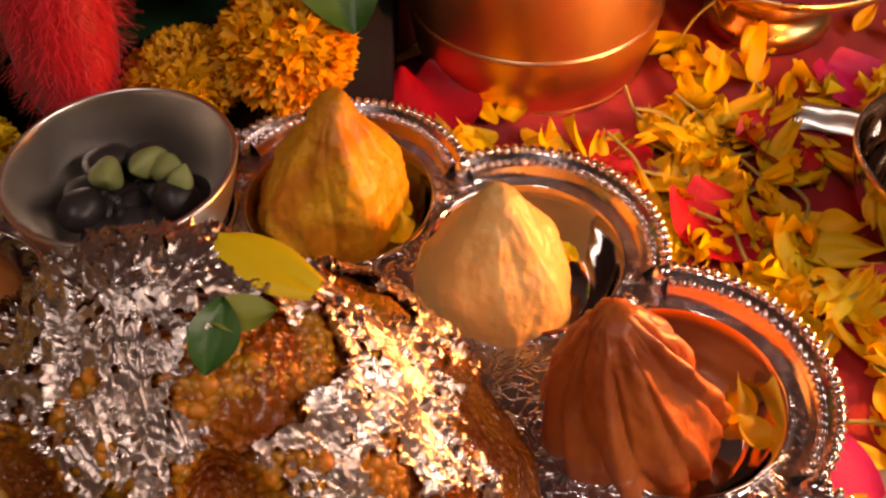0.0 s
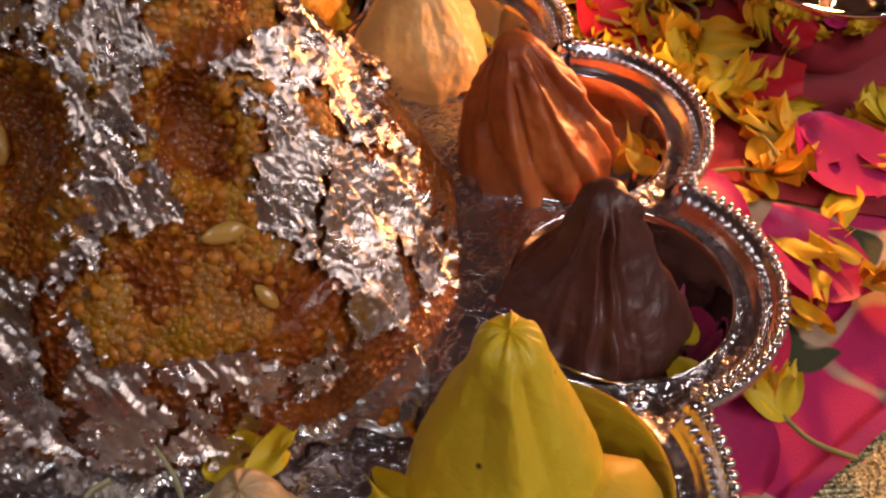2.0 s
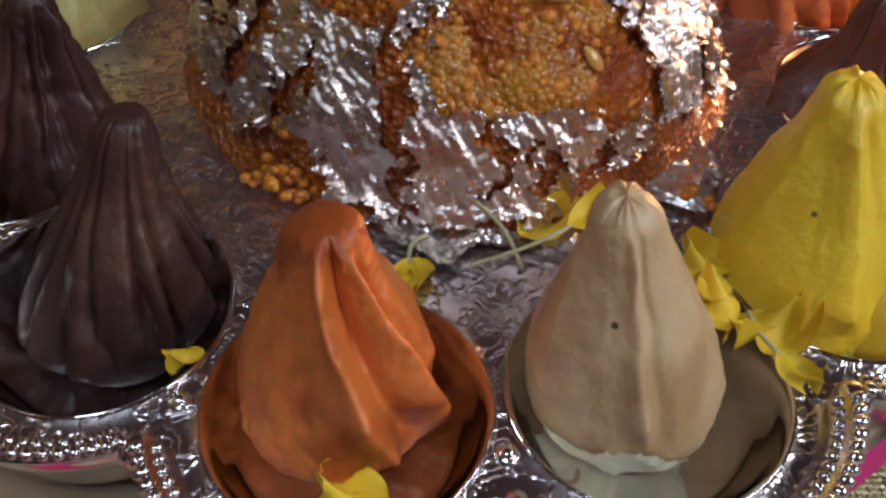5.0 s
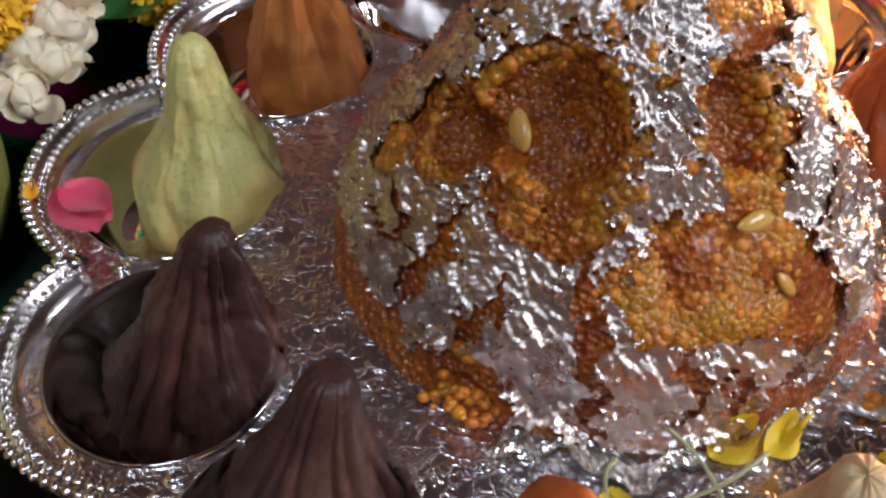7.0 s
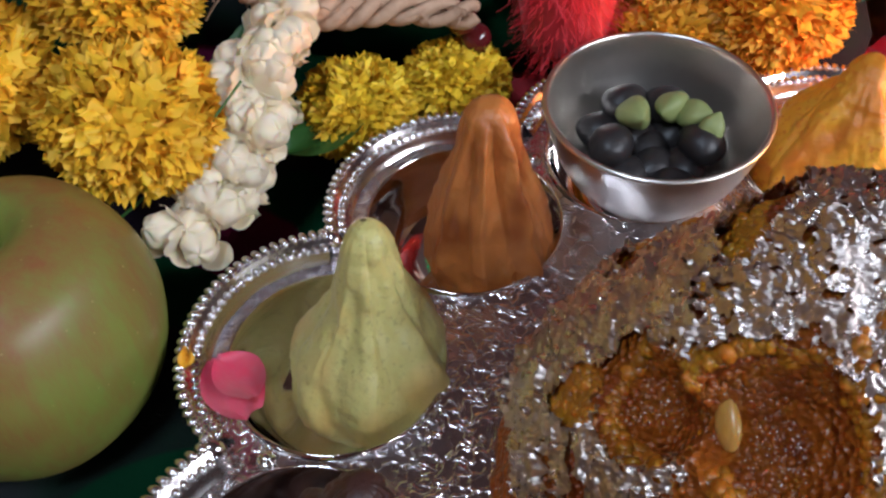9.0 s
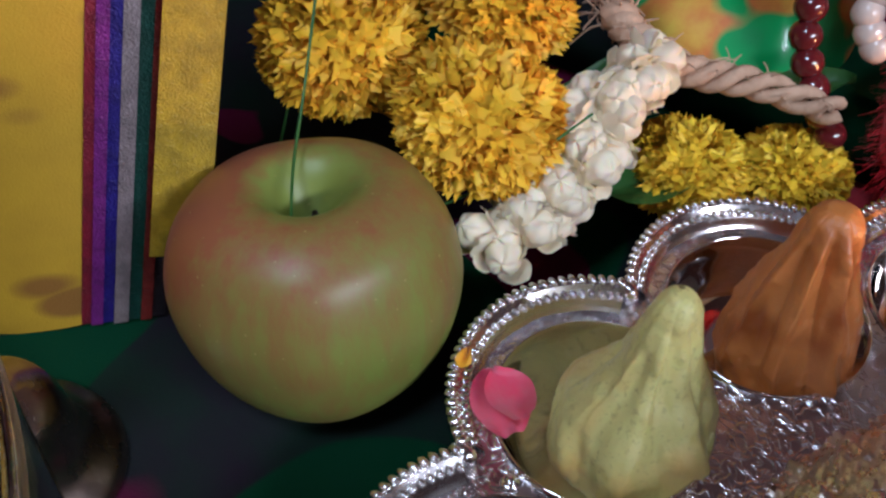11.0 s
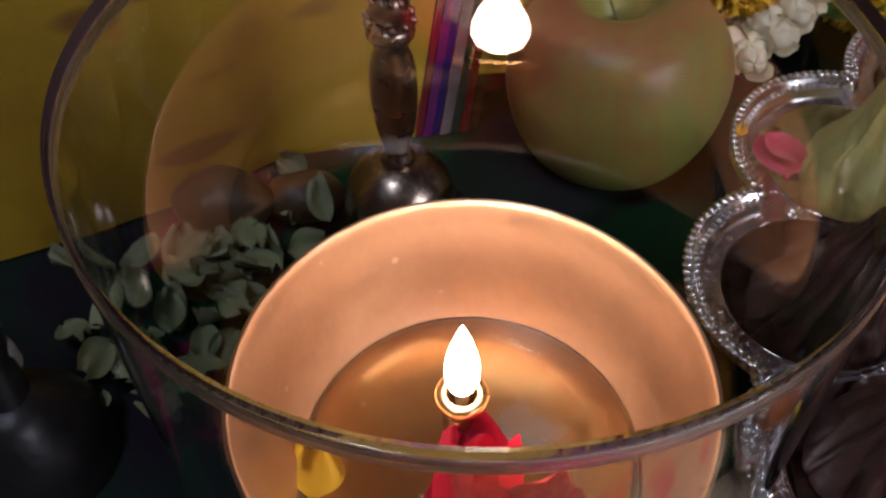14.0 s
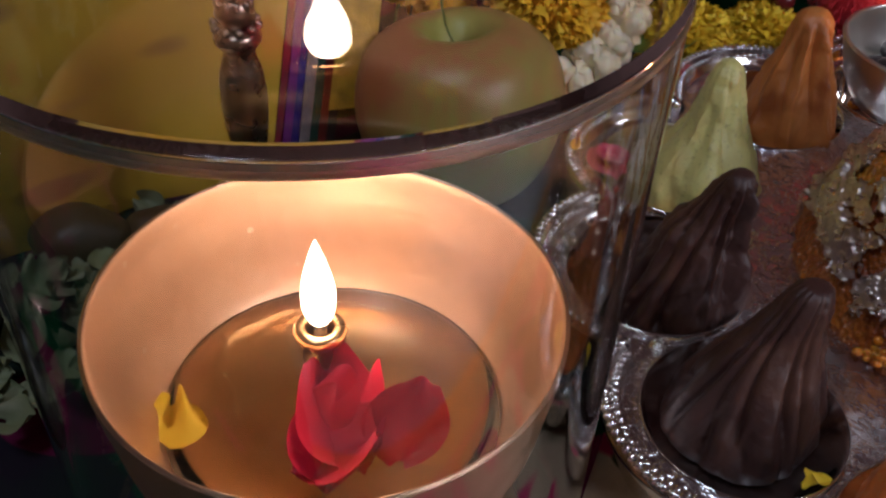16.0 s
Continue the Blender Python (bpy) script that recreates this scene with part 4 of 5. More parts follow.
for i, (x, y, z, r, m, tl) in enumerate((
        (-0.290, 0.176, 0.058, 0.027, 0, (18, 8)), (-0.238, 0.172, 0.054, 0.027, 0, (14, 8)), (-0.252, 0.205, 0.070, 0.025, 0, (10, 20)), (-0.308, 0.215, 0.075, 0.024, 0, (10, -10)),
        (-0.186, 0.216, 0.026, 0.021, 1, (8, 5)), (-0.156, 0.234, 0.026, 0.019, 1, (8, -8)),
        (-0.088, 0.262, 0.034, 0.021, 2, (12, 4)), (-0.053, 0.266, 0.044, 0.024, 2, (14, 10)), (-0.062, 0.292, 0.070, 0.022, 2, (10, 0)))):
    marigold((x, y, z), r, (GOLDEN, LEMONGOLD, MARIGOLD)[m], ("golden orange marigold bloom in the garland", "bright yellow marigold bloom beside the tray", "deep orange marigold bloom behind the tray")[m], i * 47, tl, i)


def build_jasmine():
    white = surface("white_bud", (0.86, 0.76, 0.58), (0.80, 0.67, 0.46), 0.55, 0, 60, 400, 0.2, 0.0004, sss=0.25, per=0.15)
    g = thing("jasmine_string", "string of white tuberose buds lying between marigolds", "garland")
    path = curve3([(-0.207, 0.212, 0.056), (-0.209, 0.196, 0.050), (-0.209, 0.180, 0.041), (-0.212, 0.165, 0.035), (-0.217, 0.150, 0.030)], 6)
    part("thread", tube(path, 0.0012, 6), GREEN, g, "thin green thread")
    rnd = random.Random(2)
    meshes = []
    for k in range(4):
        bm = bmesh.new()
        lobes, ph = rnd.choice((3, 4, 5)), rnd.random() * 6
        lathe([(0, -0.008), (0.0022, -0.006), (0.0048, -0.001), (0.0056, 0.003), (0.0044, 0.0068), (0.0018, 0.0085), (0, 0.0088)], 30, lambda p, a, v: Vector((p.x, p.y, p.z)) * (1 - 0.20 * (1 - abs(math.sin(lobes * 0.5 * a + ph + 0.8 * v))) ** 2 * v) + Vector((wob(p, 260, 0.0008, k), wob(p, 260, 0.0008, k + 4), 0)), n=3, bm=bm)
        for j in range(3):
            pb = petal_bm(0.0085, 0.0105, 0.10, 0.03, k * 7 + j, 6, 6)
            me = bpy.data.meshes.new("tmp")
            bmesh.ops.transform(pb, matrix=Matrix.Rotation(j * 2.1 + rnd.random(), 4, "Z") @ Matrix.Translation((0, 0.0035, -0.002)) @ Matrix.Rotation(0.7 + 0.3 * rnd.random(), 4, "X"), verts=pb.verts)
            pb.to_mesh(me)
            pb.free()
            bm.from_mesh(me)
            bpy.data.meshes.remove(me)
        meshes.append(mesh_from("bud", bm, white))
    for i in range(60):
        p = path[int(i / 60 * (len(path) - 1))]
        o = new("bud", meshes[i % 4])
        o.parent = g
        d = Vector((rnd.uniform(-1, 1), rnd.uniform(-1, 1), rnd.uniform(0.0, 1)))
        o.matrix_basis = Matrix.Translation(p + d * 0.006) @ d.to_track_quat("Z", "Y").to_matrix().to_4x4() @ Matrix.Rotation(rnd.random() * 6, 4, "Z")


build_jasmine()


# ---------- vessels and lamp behind ----------
def build_kalash():
    k = thing("copper_pot", "shiny copper-brass water pot reflecting red cloth", "pot", (0.033, 0.3205, 0.002))
    part("body", lathe([(0, 0), (0.040, 0), (0.043, 0.002), (0.0465, 0.012), (0.0475, 0.03), (0.0475, 0.075), (0.046, 0.085), (0.040, 0.094), (0.037, 0.099), (0.043, 0.108), (0.046, 0.111), (0.0445, 0.112), (0.035, 0.1), (0.035, 0.02), (0, 0.018)], 96, n=4), COPPER, k)
    for z in (0.026, 0.062, 0.079):
        part("ring", lathe([(0.0474, z - 0.0012), (0.0484, z), (0.0474, z + 0.0012)], 96, n=2), COPPER, k, "raised band")
    b = thing("brass_bowl", "low brass bowl with red powder behind the petals", "bowl", (0.127, 0.333, 0.002))
    part("shell", lathe([(0, 0), (0.022, 0), (0.024, 0.008), (0.020, 0.014), (0.034, 0.026), (0.047, 0.036), (0.0495, 0.039), (0.0485, 0.0405), (0.046, 0.038), (0.033, 0.029), (0, 0.024)], 96, n=3), BRASS, b)
    part("red_powder", lathe([(0.043, 0.0362), (0.03, 0.041), (0.012, 0.045), (0, 0.046)], 48, lambda p, a, v: p + Vector((0, 0, wob(p, 90, 0.002, 1))), n=4), CLOTHRED, b, "heap of red powder")


def build_lamp():
    d = thing("steel_lamp", "open round steel lamp bowl with burning flame on the red cloth", "oil lamp", LAMP + Vector((0, 0, 0.002)))
    prof = [(0, 0), (0.022, 0), (0.026, 0.003), (0.034, 0.014), (0.039, 0.027), (0.0405, 0.033), (0.0413, 0.0345), (0.0405, 0.0355), (0.039, 0.034), (0.0365, 0.026), (0.031, 0.015), (0.02, 0.006), (0, 0.005)]
    part("bowl", lathe([(r * 0.86, z) for r, z in prof], 96, n=4), CHROME, d)
    part("oil", lathe([(0.028, 0.0195), (0.0278, 0.021), (0.02, 0.0212), (0, 0.0212), (0, 0.0195)], 64), OIL, d, "golden lamp oil")
    bm = tube([(-0.005, -0.012, 0.008), (-0.005, -0.012, 0.03), (-0.0045, -0.012, 0.036)], 0.002, 10)
    part("wick", bm, WICK, d, "charred wick")
    bm = lathe([(0, 0.033), (0.004, 0.036), (0.0062, 0.042), (0.0062, 0.048), (0.0048, 0.056), (0.0025, 0.063), (0, 0.068)], 24, n=3)
    bmesh.ops.translate(bm, vec=(-0.005, -0.012, 0), verts=bm.verts)
    part("flame", bm, FLAME, d, "tall bright flame")


build_kalash()
build_lamp()


# ---------- yellow cloth with striped border ----------
def build_drape():
    spot = surface("yellow_silk_print", (0.52, 0.32, 0.010), (0.38, 0.22, 0.008), 0.6, 0, 14, 1500, 0.4, 0.0005)
    nt = spot.node_tree
    p = nt.nodes["Principled BSDF"]
    co = nt.nodes.new("ShaderNodeTexCoord").outputs["Object"]
    mp = nt.nodes.new("ShaderNodeMapping")
    mp.inputs["Rotation"].default_value = (0, 0.6, 0)
    mp.inputs["Scale"].default_value = (1, 0.001, 1.7)
    nt.links.new(co, mp.inputs["Vector"])
    vor = tex(nt, "Voronoi", 34, mp.outputs[0], Randomness=0.7)
    old = p.inputs["Base Color"].links[0].from_socket
    col = ramp_mix(nt, ramp(nt, vor.outputs[0], 0.36, 0.26), old, (0.24, 0.11, 0.015))
    nt.links.new(col, p.inputs["Base Color"])
    d = thing("yellow_drape", "yellow silk drape with brown leaf print and striped border", "drape", (-0.317, 0.076, 0))
    away, along = Vector((-0.64, -0.77, 0)), Vector((0.72, 0.69, 0))
    back = Vector((0.02, 0.31, 0))

    def fold(x, h):
        return 0.008 * math.sin(x * 60) * (0.3 + 2 * h) + 0.014 * noise.noise(Vector((x * 11, h * 6, 0)))

    def at(u, v):
        x, h = 0.32 * u, 0.26 * v
        p = away * x + back * h * 1.0 + Vector((-0.77, 0.64, 0)) * fold(x, h) * min(1, u * 6)
        return p + Vector((0, 0, h + 0.004))
    part("silk", grid_bm(90, 50, at), spot, d)
    cols = (("red", (0.22, 0.012, 0.03)), ("purple", (0.20, 0.02, 0.22)), ("blue", (0.025, 0.015, 0.22)), ("silver", (0.30, 0.24, 0.24)), ("green", (0.006, 0.06, 0.04)), ("maroon", (0.22, 0.02, 0.015)), ("black", (0.02, 0.015, 0.02)), ("yellow", (0.50, 0.33, 0.015)))
    x0 = 0.0
    for i, (nm, c) in enumerate(cols):
        w = (0.0028, 0.0034, 0.0032, 0.0042, 0.0036, 0.0032, 0.0040, 0.016)[i]
        m = surface("border_" + nm, c, tuple(q * 0.6 for q in c), 0.35, 0.3 if nm != "yellow" else 0, 200, 1400, 0.8, 0.0007)
        low = 0.03 if nm == "yellow" else 0.004

        def strip(u, v, x0=x0, w=w, i=i, low=low):
            h = 0.26 * v
            return along * (x0 + w * u) + back * h + Vector((0, 0, h + low)) + Vector((0.7, -0.7, 0)) * (0.0007 * (i % 2) + 0.003 * math.sin(h * 30 + x0 * 90) * (u if nm == "yellow" else 0.3))
        part(nm + "_stripe", grid_bm(4, 60, strip), m, d, "woven " + nm + " border stripe")
        x0 += w


build_drape()


# ---------- garland, tassel, rope, beads and idol behind ----------
def leaf_bm(length, width, curl=0.12, nu=6, nv=12, seed=0):
    def at(u, v):
        w = width * math.sin(math.pi * min(1, 0.03 + 0.97 * v)) ** 0.8 * (u - 0.5)
        return Vector((w, length * v, curl * length * v * v + abs(u - 0.5) * width * 0.35 + 0.02 * length * noise.noise(Vector((u * 3, v * 4, seed)))))
    return grid_bm(nu, nv, at)


for i, (x, y, z, l, w, rz, tl, lab) in enumerate((
        (-0.078, 0.262, 0.070, 0.045, 0.026, -20, 30, 0), (-0.060, 0.262, 0.072, 0.030, 0.016, 10, 40, 1), (-0.030, 0.262, 0.050, 0.052, 0.034, 25, 45, 0), (-0.105, 0.275, 0.075, 0.045, 0.026, 40, 35, 0),
        (-0.204, 0.190, 0.026, 0.030, 0.018, -60, 5, 0), (-0.176, 0.246, 0.040, 0.030, 0.017, -70, 15, 0), (-0.213, 0.218, 0.058, 0.048, 0.012, 160, -25, 0))):
    single("leaf", leaf_bm(l, w, 0.1, seed=i), GREEN, ("dark green leaf tucked behind the marigolds", "small light green leaf on a marigold")[lab], "leaf", (x, y, z), rz, "green leaves", (tl, 0))


def build_tassel():
    red = surface("red_thread", (0.70, 0.010, 0.022), (0.55, 0.006, 0.016), 0.5, 0, 90, 900, 0.3, 0.0004, per=0.35, sheen=0.3)
    t = thing("red_tassel", "large fluffy bright red thread tassel behind the bowl", "tassel", (-0.122, 0.253, 0.026), tilt=(-12, 0))
    part("core", lathe([(0, 0), (0.012, 0.004), (0.017, 0.03), (0.016, 0.07), (0.010, 0.11), (0, 0.115)], 32, n=3), red, t)
    rnd = random.Random(3)
    verts, faces = [], []
    for i in range(6500):
        a, h = rnd.uniform(0, math.tau), rnd.uniform(0.006, 0.112)
        r0 = 0.013 * math.sin(math.pi * min(1, 0.25 + 0.72 * (1 - h / 0.13)))
        d = Vector((math.cos(a), math.sin(a), rnd.uniform(-1.1, 0.4)))
        p = Vector((r0 * math.cos(a), r0 * math.sin(a), h))
        ln = rnd.uniform(0.006, 0.015)
        s = d.cross(Vector((0, 0, 1))).normalized() * 0.00012
        b = len(verts)
        for k in range(4):
            q = p + d.normalized() * ln * k / 3 + Vector((rnd.uniform(-1, 1), rnd.uniform(-1, 1), -1.4 * k / 3)) * 0.0013 * k
            verts += [q - s, q + s]
        faces += [(b + 2 * k, b + 2 * k + 1, b + 2 * k + 3, b + 2 * k + 2) for k in range(3)]
    me = bpy.data.meshes.new("thread_fringe")
    me.from_pydata(verts, [], faces)
    me.materials.append(red)
    o = new("thread_fringe", me)
    o.parent = t
    tagged(o, "fine red thread ends", kind="stuff")


build_tassel()


def build_rope():
    jute = surface("jute_fibre", (0.62, 0.42, 0.28), (0.48, 0.31, 0.20), 0.8, 0, 120, 900, 0.8, 0.0006, per=0.2)
    r = thing("jute_rope", "twisted pale jute rope with a frayed looped end", "rope")
    path = curve3([(-0.222, 0.226, 0.066), (-0.212, 0.222, 0.062), (-0.195, 0.224, 0.056), (-0.175, 0.232, 0.054), (-0.150, 0.238, 0.050)], 14)
    n = len(path) - 1
    for s in range(3):
        pts = []
        for k, p in enumerate(path):
            d = (path[min(k + 1, n)] - path[max(k - 1, 0)]).normalized()
            e = d.cross(Vector((0, 0, 1))).normalized()
            f = e.cross(d)
            q = k * 0.42 + s * math.tau / 3
            pts.append(p + 0.0031 * (math.cos(q) * e + math.sin(q) * f))
        part("strand", tube(pts, 0.0030, 8, taper=lambda v: 1 - 0.35 * v), jute, r)
    rnd = random.Random(5)
    fr = bmesh.new()
    for i in range(70):
        p = path[0] + Vector((rnd.uniform(-1, 1), rnd.uniform(-1, 1), rnd.uniform(-1, 1))) * 0.004
        e = p + Vector((rnd.uniform(-0.022, 0.004), rnd.uniform(-0.004, 0.024), rnd.uniform(-0.012, 0.012)))
        tube(curve3([path[6] + (p - path[0]), p, (p + e) / 2 + Vector((0, 0, 0.003)), e], 3), 0.0004, 4, fr)
    for i in range(60):
        p = path[rnd.randrange(3, n)]
        e = p + Vector((rnd.uniform(-0.01, 0.01), rnd.uniform(-0.008, 0.008), rnd.uniform(0, 0.007)))
        tube(curve3([p, (p + e) / 2 + Vector((0, 0, 0.002)), e], 3), 0.00025, 4, fr)
    tagged(part("fray", fr, jute, r, "loose frayed jute fibres"), kind="stuff")


build_rope()


def build_beads():
    dk = surface("dark_red_bead", (0.12, 0.012, 0.014), (0.08, 0.008, 0.010), 0.15, 0, 40, 300, 0.05, 0.0003, coat=0.6)
    pl = surface("pearl_bead", (0.72, 0.60, 0.52), (0.66, 0.52, 0.44), 0.2, 0, 40, 300, 0.05, 0.0003, coat=0.7)
    g = thing("rosewood_beads", "string of glossy dark red wooden beads", "necklace")
    path = curve3([(-0.150, 0.240, 0.040), (-0.160, 0.243, 0.052), (-0.168, 0.247, 0.066), (-0.170, 0.254, 0.082), (-0.166, 0.264, 0.098)], 2)
    for i, p in enumerate(path):
        bm = bmesh.new()
        blob(bm, p, (0.0052, 0.0052, 0.0050), None, 3)
        part("bead", bm, dk, g)
    q = thing("pearl_string", "short string of creamy pearl beads", "necklace")
    for i, p in enumerate(curve3([(-0.148, 0.250, 0.068), (-0.154, 0.253, 0.076), (-0.152, 0.260, 0.088), (-0.146, 0.268, 0.100)], 2)):
        bm = bmesh.new()
        blob(bm, p, (0.0050, 0.0050, 0.0050), None, 3)
        part("bead", bm, pl, q)


build_beads()


def build_idol():
    m = surface("painted_clay", (0.80, 0.55, 0.08), (0.70, 0.16, 0.05), 0.35, 0, 42, 300, 0.2, 0.0005, coat=0.4)
    nt = m.node_tree
    p = nt.nodes["Principled BSDF"]
    co = nt.nodes.new("ShaderNodeTexCoord").outputs["Object"]
    band = tex(nt, "Noise", 26, co, Detail=2.0)
    old = p.inputs["Base Color"].links[0].from_socket
    nt.links.new(ramp_mix(nt, ramp(nt, band.outputs[0], 0.53, 0.57), old, (0.03, 0.42, 0.10)), p.inputs["Base Color"])
    bm = lathe([(0, 0), (0.040, 0), (0.044, 0.006), (0.041, 0.016), (0.034, 0.03), (0.036, 0.05), (0.038, 0.07), (0.033, 0.095), (0.022, 0.11), (0.016, 0.12), (0.019, 0.135), (0.017, 0.15), (0.008, 0.165), (0, 0.17)], 64, lambda q, a, v: q + Vector((math.cos(a), math.sin(a), 0)) * (wob(q, 45, 0.005, 2)), n=5)
    single("painted_idol", bm, m, "glossy painted clay idol in yellow, green and red", "statue", (-0.200, 0.290, 0.035))
    st = bmesh.new()
    bmesh.ops.create_cube(st, size=1, matrix=Matrix.Translation((0, 0, 0.018)) @ Matrix.Diagonal((0.30, 0.12, 0.034, 1)))
    bmesh.ops.bevel(st, geom=st.edges, offset=0.004, segments=3, affect="EDGES")
    single("altar_step", st, CLOTHDARK, "low altar step covered in dark cloth", "platform", (-0.17, 0.325, 0.0025), kind="structure")


build_idol()


# ---------- strewn petals ----------
def outside_tray(x, y, gap=0.004):
    dx, dy = x - TC.x, y - TC.y
    a = math.atan2(dy, dx)
    k = round((math.degrees(a) - OFF) / 30)
    c = math.radians(OFF + 30 * k)
    return math.hypot(dx - RC * math.cos(c), dy - RC * math.sin(c)) > RHO + gap and math.hypot(dx, dy) > 0.12


def build_petals():
    rnd = random.Random(11)
    yel = [mesh_from("marigold_petal", petal_bm(rnd.uniform(0.014, 0.027), rnd.uniform(0.006, 0.012), rnd.uniform(-0.05, 0.16), 0.35, i, 10, 9, 0.30), (LEMONGOLD, GOLDEN, GOLDEN)[i % 3]) for i in range(15)]

    def free(x, y):
        return outside_tray(x, y) and math.hypot(x - 0.033, y - 0.32) > 0.05 and math.hypot(x - LAMP.x, y - LAMP.y) > 0.040 and (Vector((x, y, 0)) - EO).dot(EN) > 0.03
    n = 0
    while n < 150:
        x, y = rnd.gauss(0.085, 0.055), rnd.gauss(0.205, 0.06)
        if not free(x, y) or noise.noise(Vector((x * 40, y * 40, 2))) < -0.12:
            continue
        o = new("marigold_petal", yel[n % 15])
        o.matrix_world = pose(x, y, 0.0035 + rnd.random() * 0.005, rnd.uniform(-14, 14), rnd.uniform(-25, 25), rnd.uniform(0, 360))
        tagged(o, ("loose yellow marigold petal on red cloth", "loose orange marigold petal on red cloth", "loose orange marigold petal on red cloth")[(n % 15) % 3], "petal", "strewn marigold petals")
        n += 1
    stalk = surface("pale_stalk", (0.50, 0.42, 0.12), (0.36, 0.34, 0.10), 0.6)
    made = 0
    while made < 34:
        x, y = rnd.gauss(0.085, 0.05), rnd.gauss(0.21, 0.055)
        if not free(x, y):
            continue
        f = thing("marigold_floret", ("torn yellow marigold tuft with a pale stalk", "torn orange marigold tuft with a pale stalk")[made % 2], "flower", (x, y, 0.006), rnd.uniform(0, 360), "torn marigold tufts", (rnd.uniform(-30, 10), rnd.uniform(-20, 20)))
        for k in range(rnd.randint(4, 7)):
            bm = petal_bm(rnd.uniform(0.012, 0.022), rnd.uniform(0.006, 0.011), rnd.uniform(0.0, 0.25), 0.4, rnd.randrange(9999), 6, 7, 0.15)
            bmesh.ops.transform(bm, matrix=Matrix.Rotation(rnd.uniform(-0.9, 0.9), 4, "Z") @ Matrix.Rotation(rnd.uniform(-0.2, 0.7), 4, "X"), verts=bm.verts)
            part("petal", bm, (LEMONGOLD, GOLDEN)[made % 2], f)
        part("stalk", tube(curve3([(0, 0.002, 0), (rnd.uniform(-.003, .003), -0.008, 0.001), (rnd.uniform(-.006, .006), -0.018, 0.0)]), 0.0007, 6), stalk, f)
        made += 1
    rose = surface("magenta_rose_petal", (0.62, 0.015, 0.16), (0.48, 0.008, 0.10), 0.5, 0, 60, 600, 0.3, 0.0005, sss=0.15, per=0.2)
    crim = surface("crimson_rose_petal", (0.60, 0.010, 0.03), (0.45, 0.006, 0.02), 0.5, 0, 60, 600, 0.3, 0.0005, sss=0.15, per=0.2)
    spots = [(0.108, 0.118, 60), (0.152, 0.128, 20), (0.122, 0.080, 15), (0.137, 0.092, 60), (0.103, 0.063, 40), (0.090, 0.030, 30), (0.150, 0.165, 150), (0.045, 0.250, 200), (0.075, 0.235, 110), (0.092, 0.200, 30), (0.110, 0.185, 250), (0.130, 0.250, 80), (0.000, 0.262, 10), (0.062, 0.262, 160), (0.16, 0.27, 30), (0.175, 0.145, 100)]
    for i, (x, y, rz) in enumerate(spots):
        l = rnd.uniform(0.026, 0.036)
        single("rose_petal", petal_bm(l, l * 0.95, 0.12, 0.08, 40 + i, 10, 10), (rose, crim)[i in (7, 8, 9, 10, 11, 12, 13)], ("broad magenta rose petal on the cream cloth", "broad crimson rose petal on the red cloth")[i in (7, 8, 9, 10, 11, 12, 13)], "petal", (x, y, 0.0055), rz, "strewn rose petals", (rnd.uniform(-4, 8), rnd.uniform(-8, 8)))
    # petals and bits on the tray
    pinkm = surface("pink_rose_petal", (0.72, 0.05, 0.12), (0.60, 0.14, 0.18), 0.5, 0, 70, 500, 0.3, 0.0005, sss=0.2)
    for k in range(2):
        single("rosebud_petal", petal_bm(0.0205 - 0.004 * k, 0.0165 - 0.003 * k, 0.10 + 0.12 * k, 0.05, k, 12, 14), pinkm, "pink rosebud petal lying on the tray rim", "petal", (-0.1985 + 0.002 * k, 0.1095 - 0.001 * k, 0.0318 + 0.0012 * k), -128 + 10 * k, "petals on the tray", (-4, -6 * k))
    bits = [(-0.050, 0.0335, 0.030, 30, 0.016), (-0.060, 0.0215, 0.0255, 170, 0.012), (-0.038, 0.0275, 0.027, -60, 0.018), (0.004, 0.001, 0.027, 20, 0.018), (0.010, -0.004, 0.0265, -50, 0.020), (0.006, 0.010, 0.029, 80, 0.014), (0.013, 0.006, 0.027, 140, 0.014), (0.008, 0.017, 0.027, 50, 0.016),
            (-0.066, -0.034, 0.0165, 60, 0.018), (0.078, 0.075, 0.015, 120, 0.018), (0.080, 0.067, 0.016, 40, 0.018), (0.074, 0.064, 0.014, 200, 0.016), (0.082, 0.131, 0.0175, 80, 0.017), (0.077, 0.137, 0.0150, 20, 0.015), (-0.012, 0.210, 0.020, 60, 0.020), (-0.014, 0.200, 0.018, 20, 0.018), (0.020, 0.158, 0.025, 40, 0.024), (0.036, 0.196, 0.020, 140, 0.016), (-0.143, 0.044, 0.018, 50, 0.014), (-0.205, 0.106, 0.0315, 10, 0.007), (-0.104, -0.004, 0.0245, 100, 0.010)]
    for i, (x, y, z, rz, l) in enumerate(bits):
        single("marigold_petal", petal_bm(l * 0.8, l * 0.62, 0.10, 0.55, 70 + i, 12, 10, 0.24), (LEMONGOLD, MARIGOLD)[i in (12, 13, 16, 19)], "yellow marigold petal fallen onto the silver tray", "petal", (x, y, z), rz, "petals on the tray", (rnd.uniform(-4, 10), rnd.uniform(-12, 12)))
    # petals and leaf on the laddoo
    single("marigold_petal", petal_bm(0.020, 0.0125, -0.12, 0.06, 91, 8, 8), LEMONGOLD, "yellow petal resting on the silver leaf", "petal", (-0.0400, 0.1180, 0.1092), -122, "petals on the laddoo", (-10, -8))
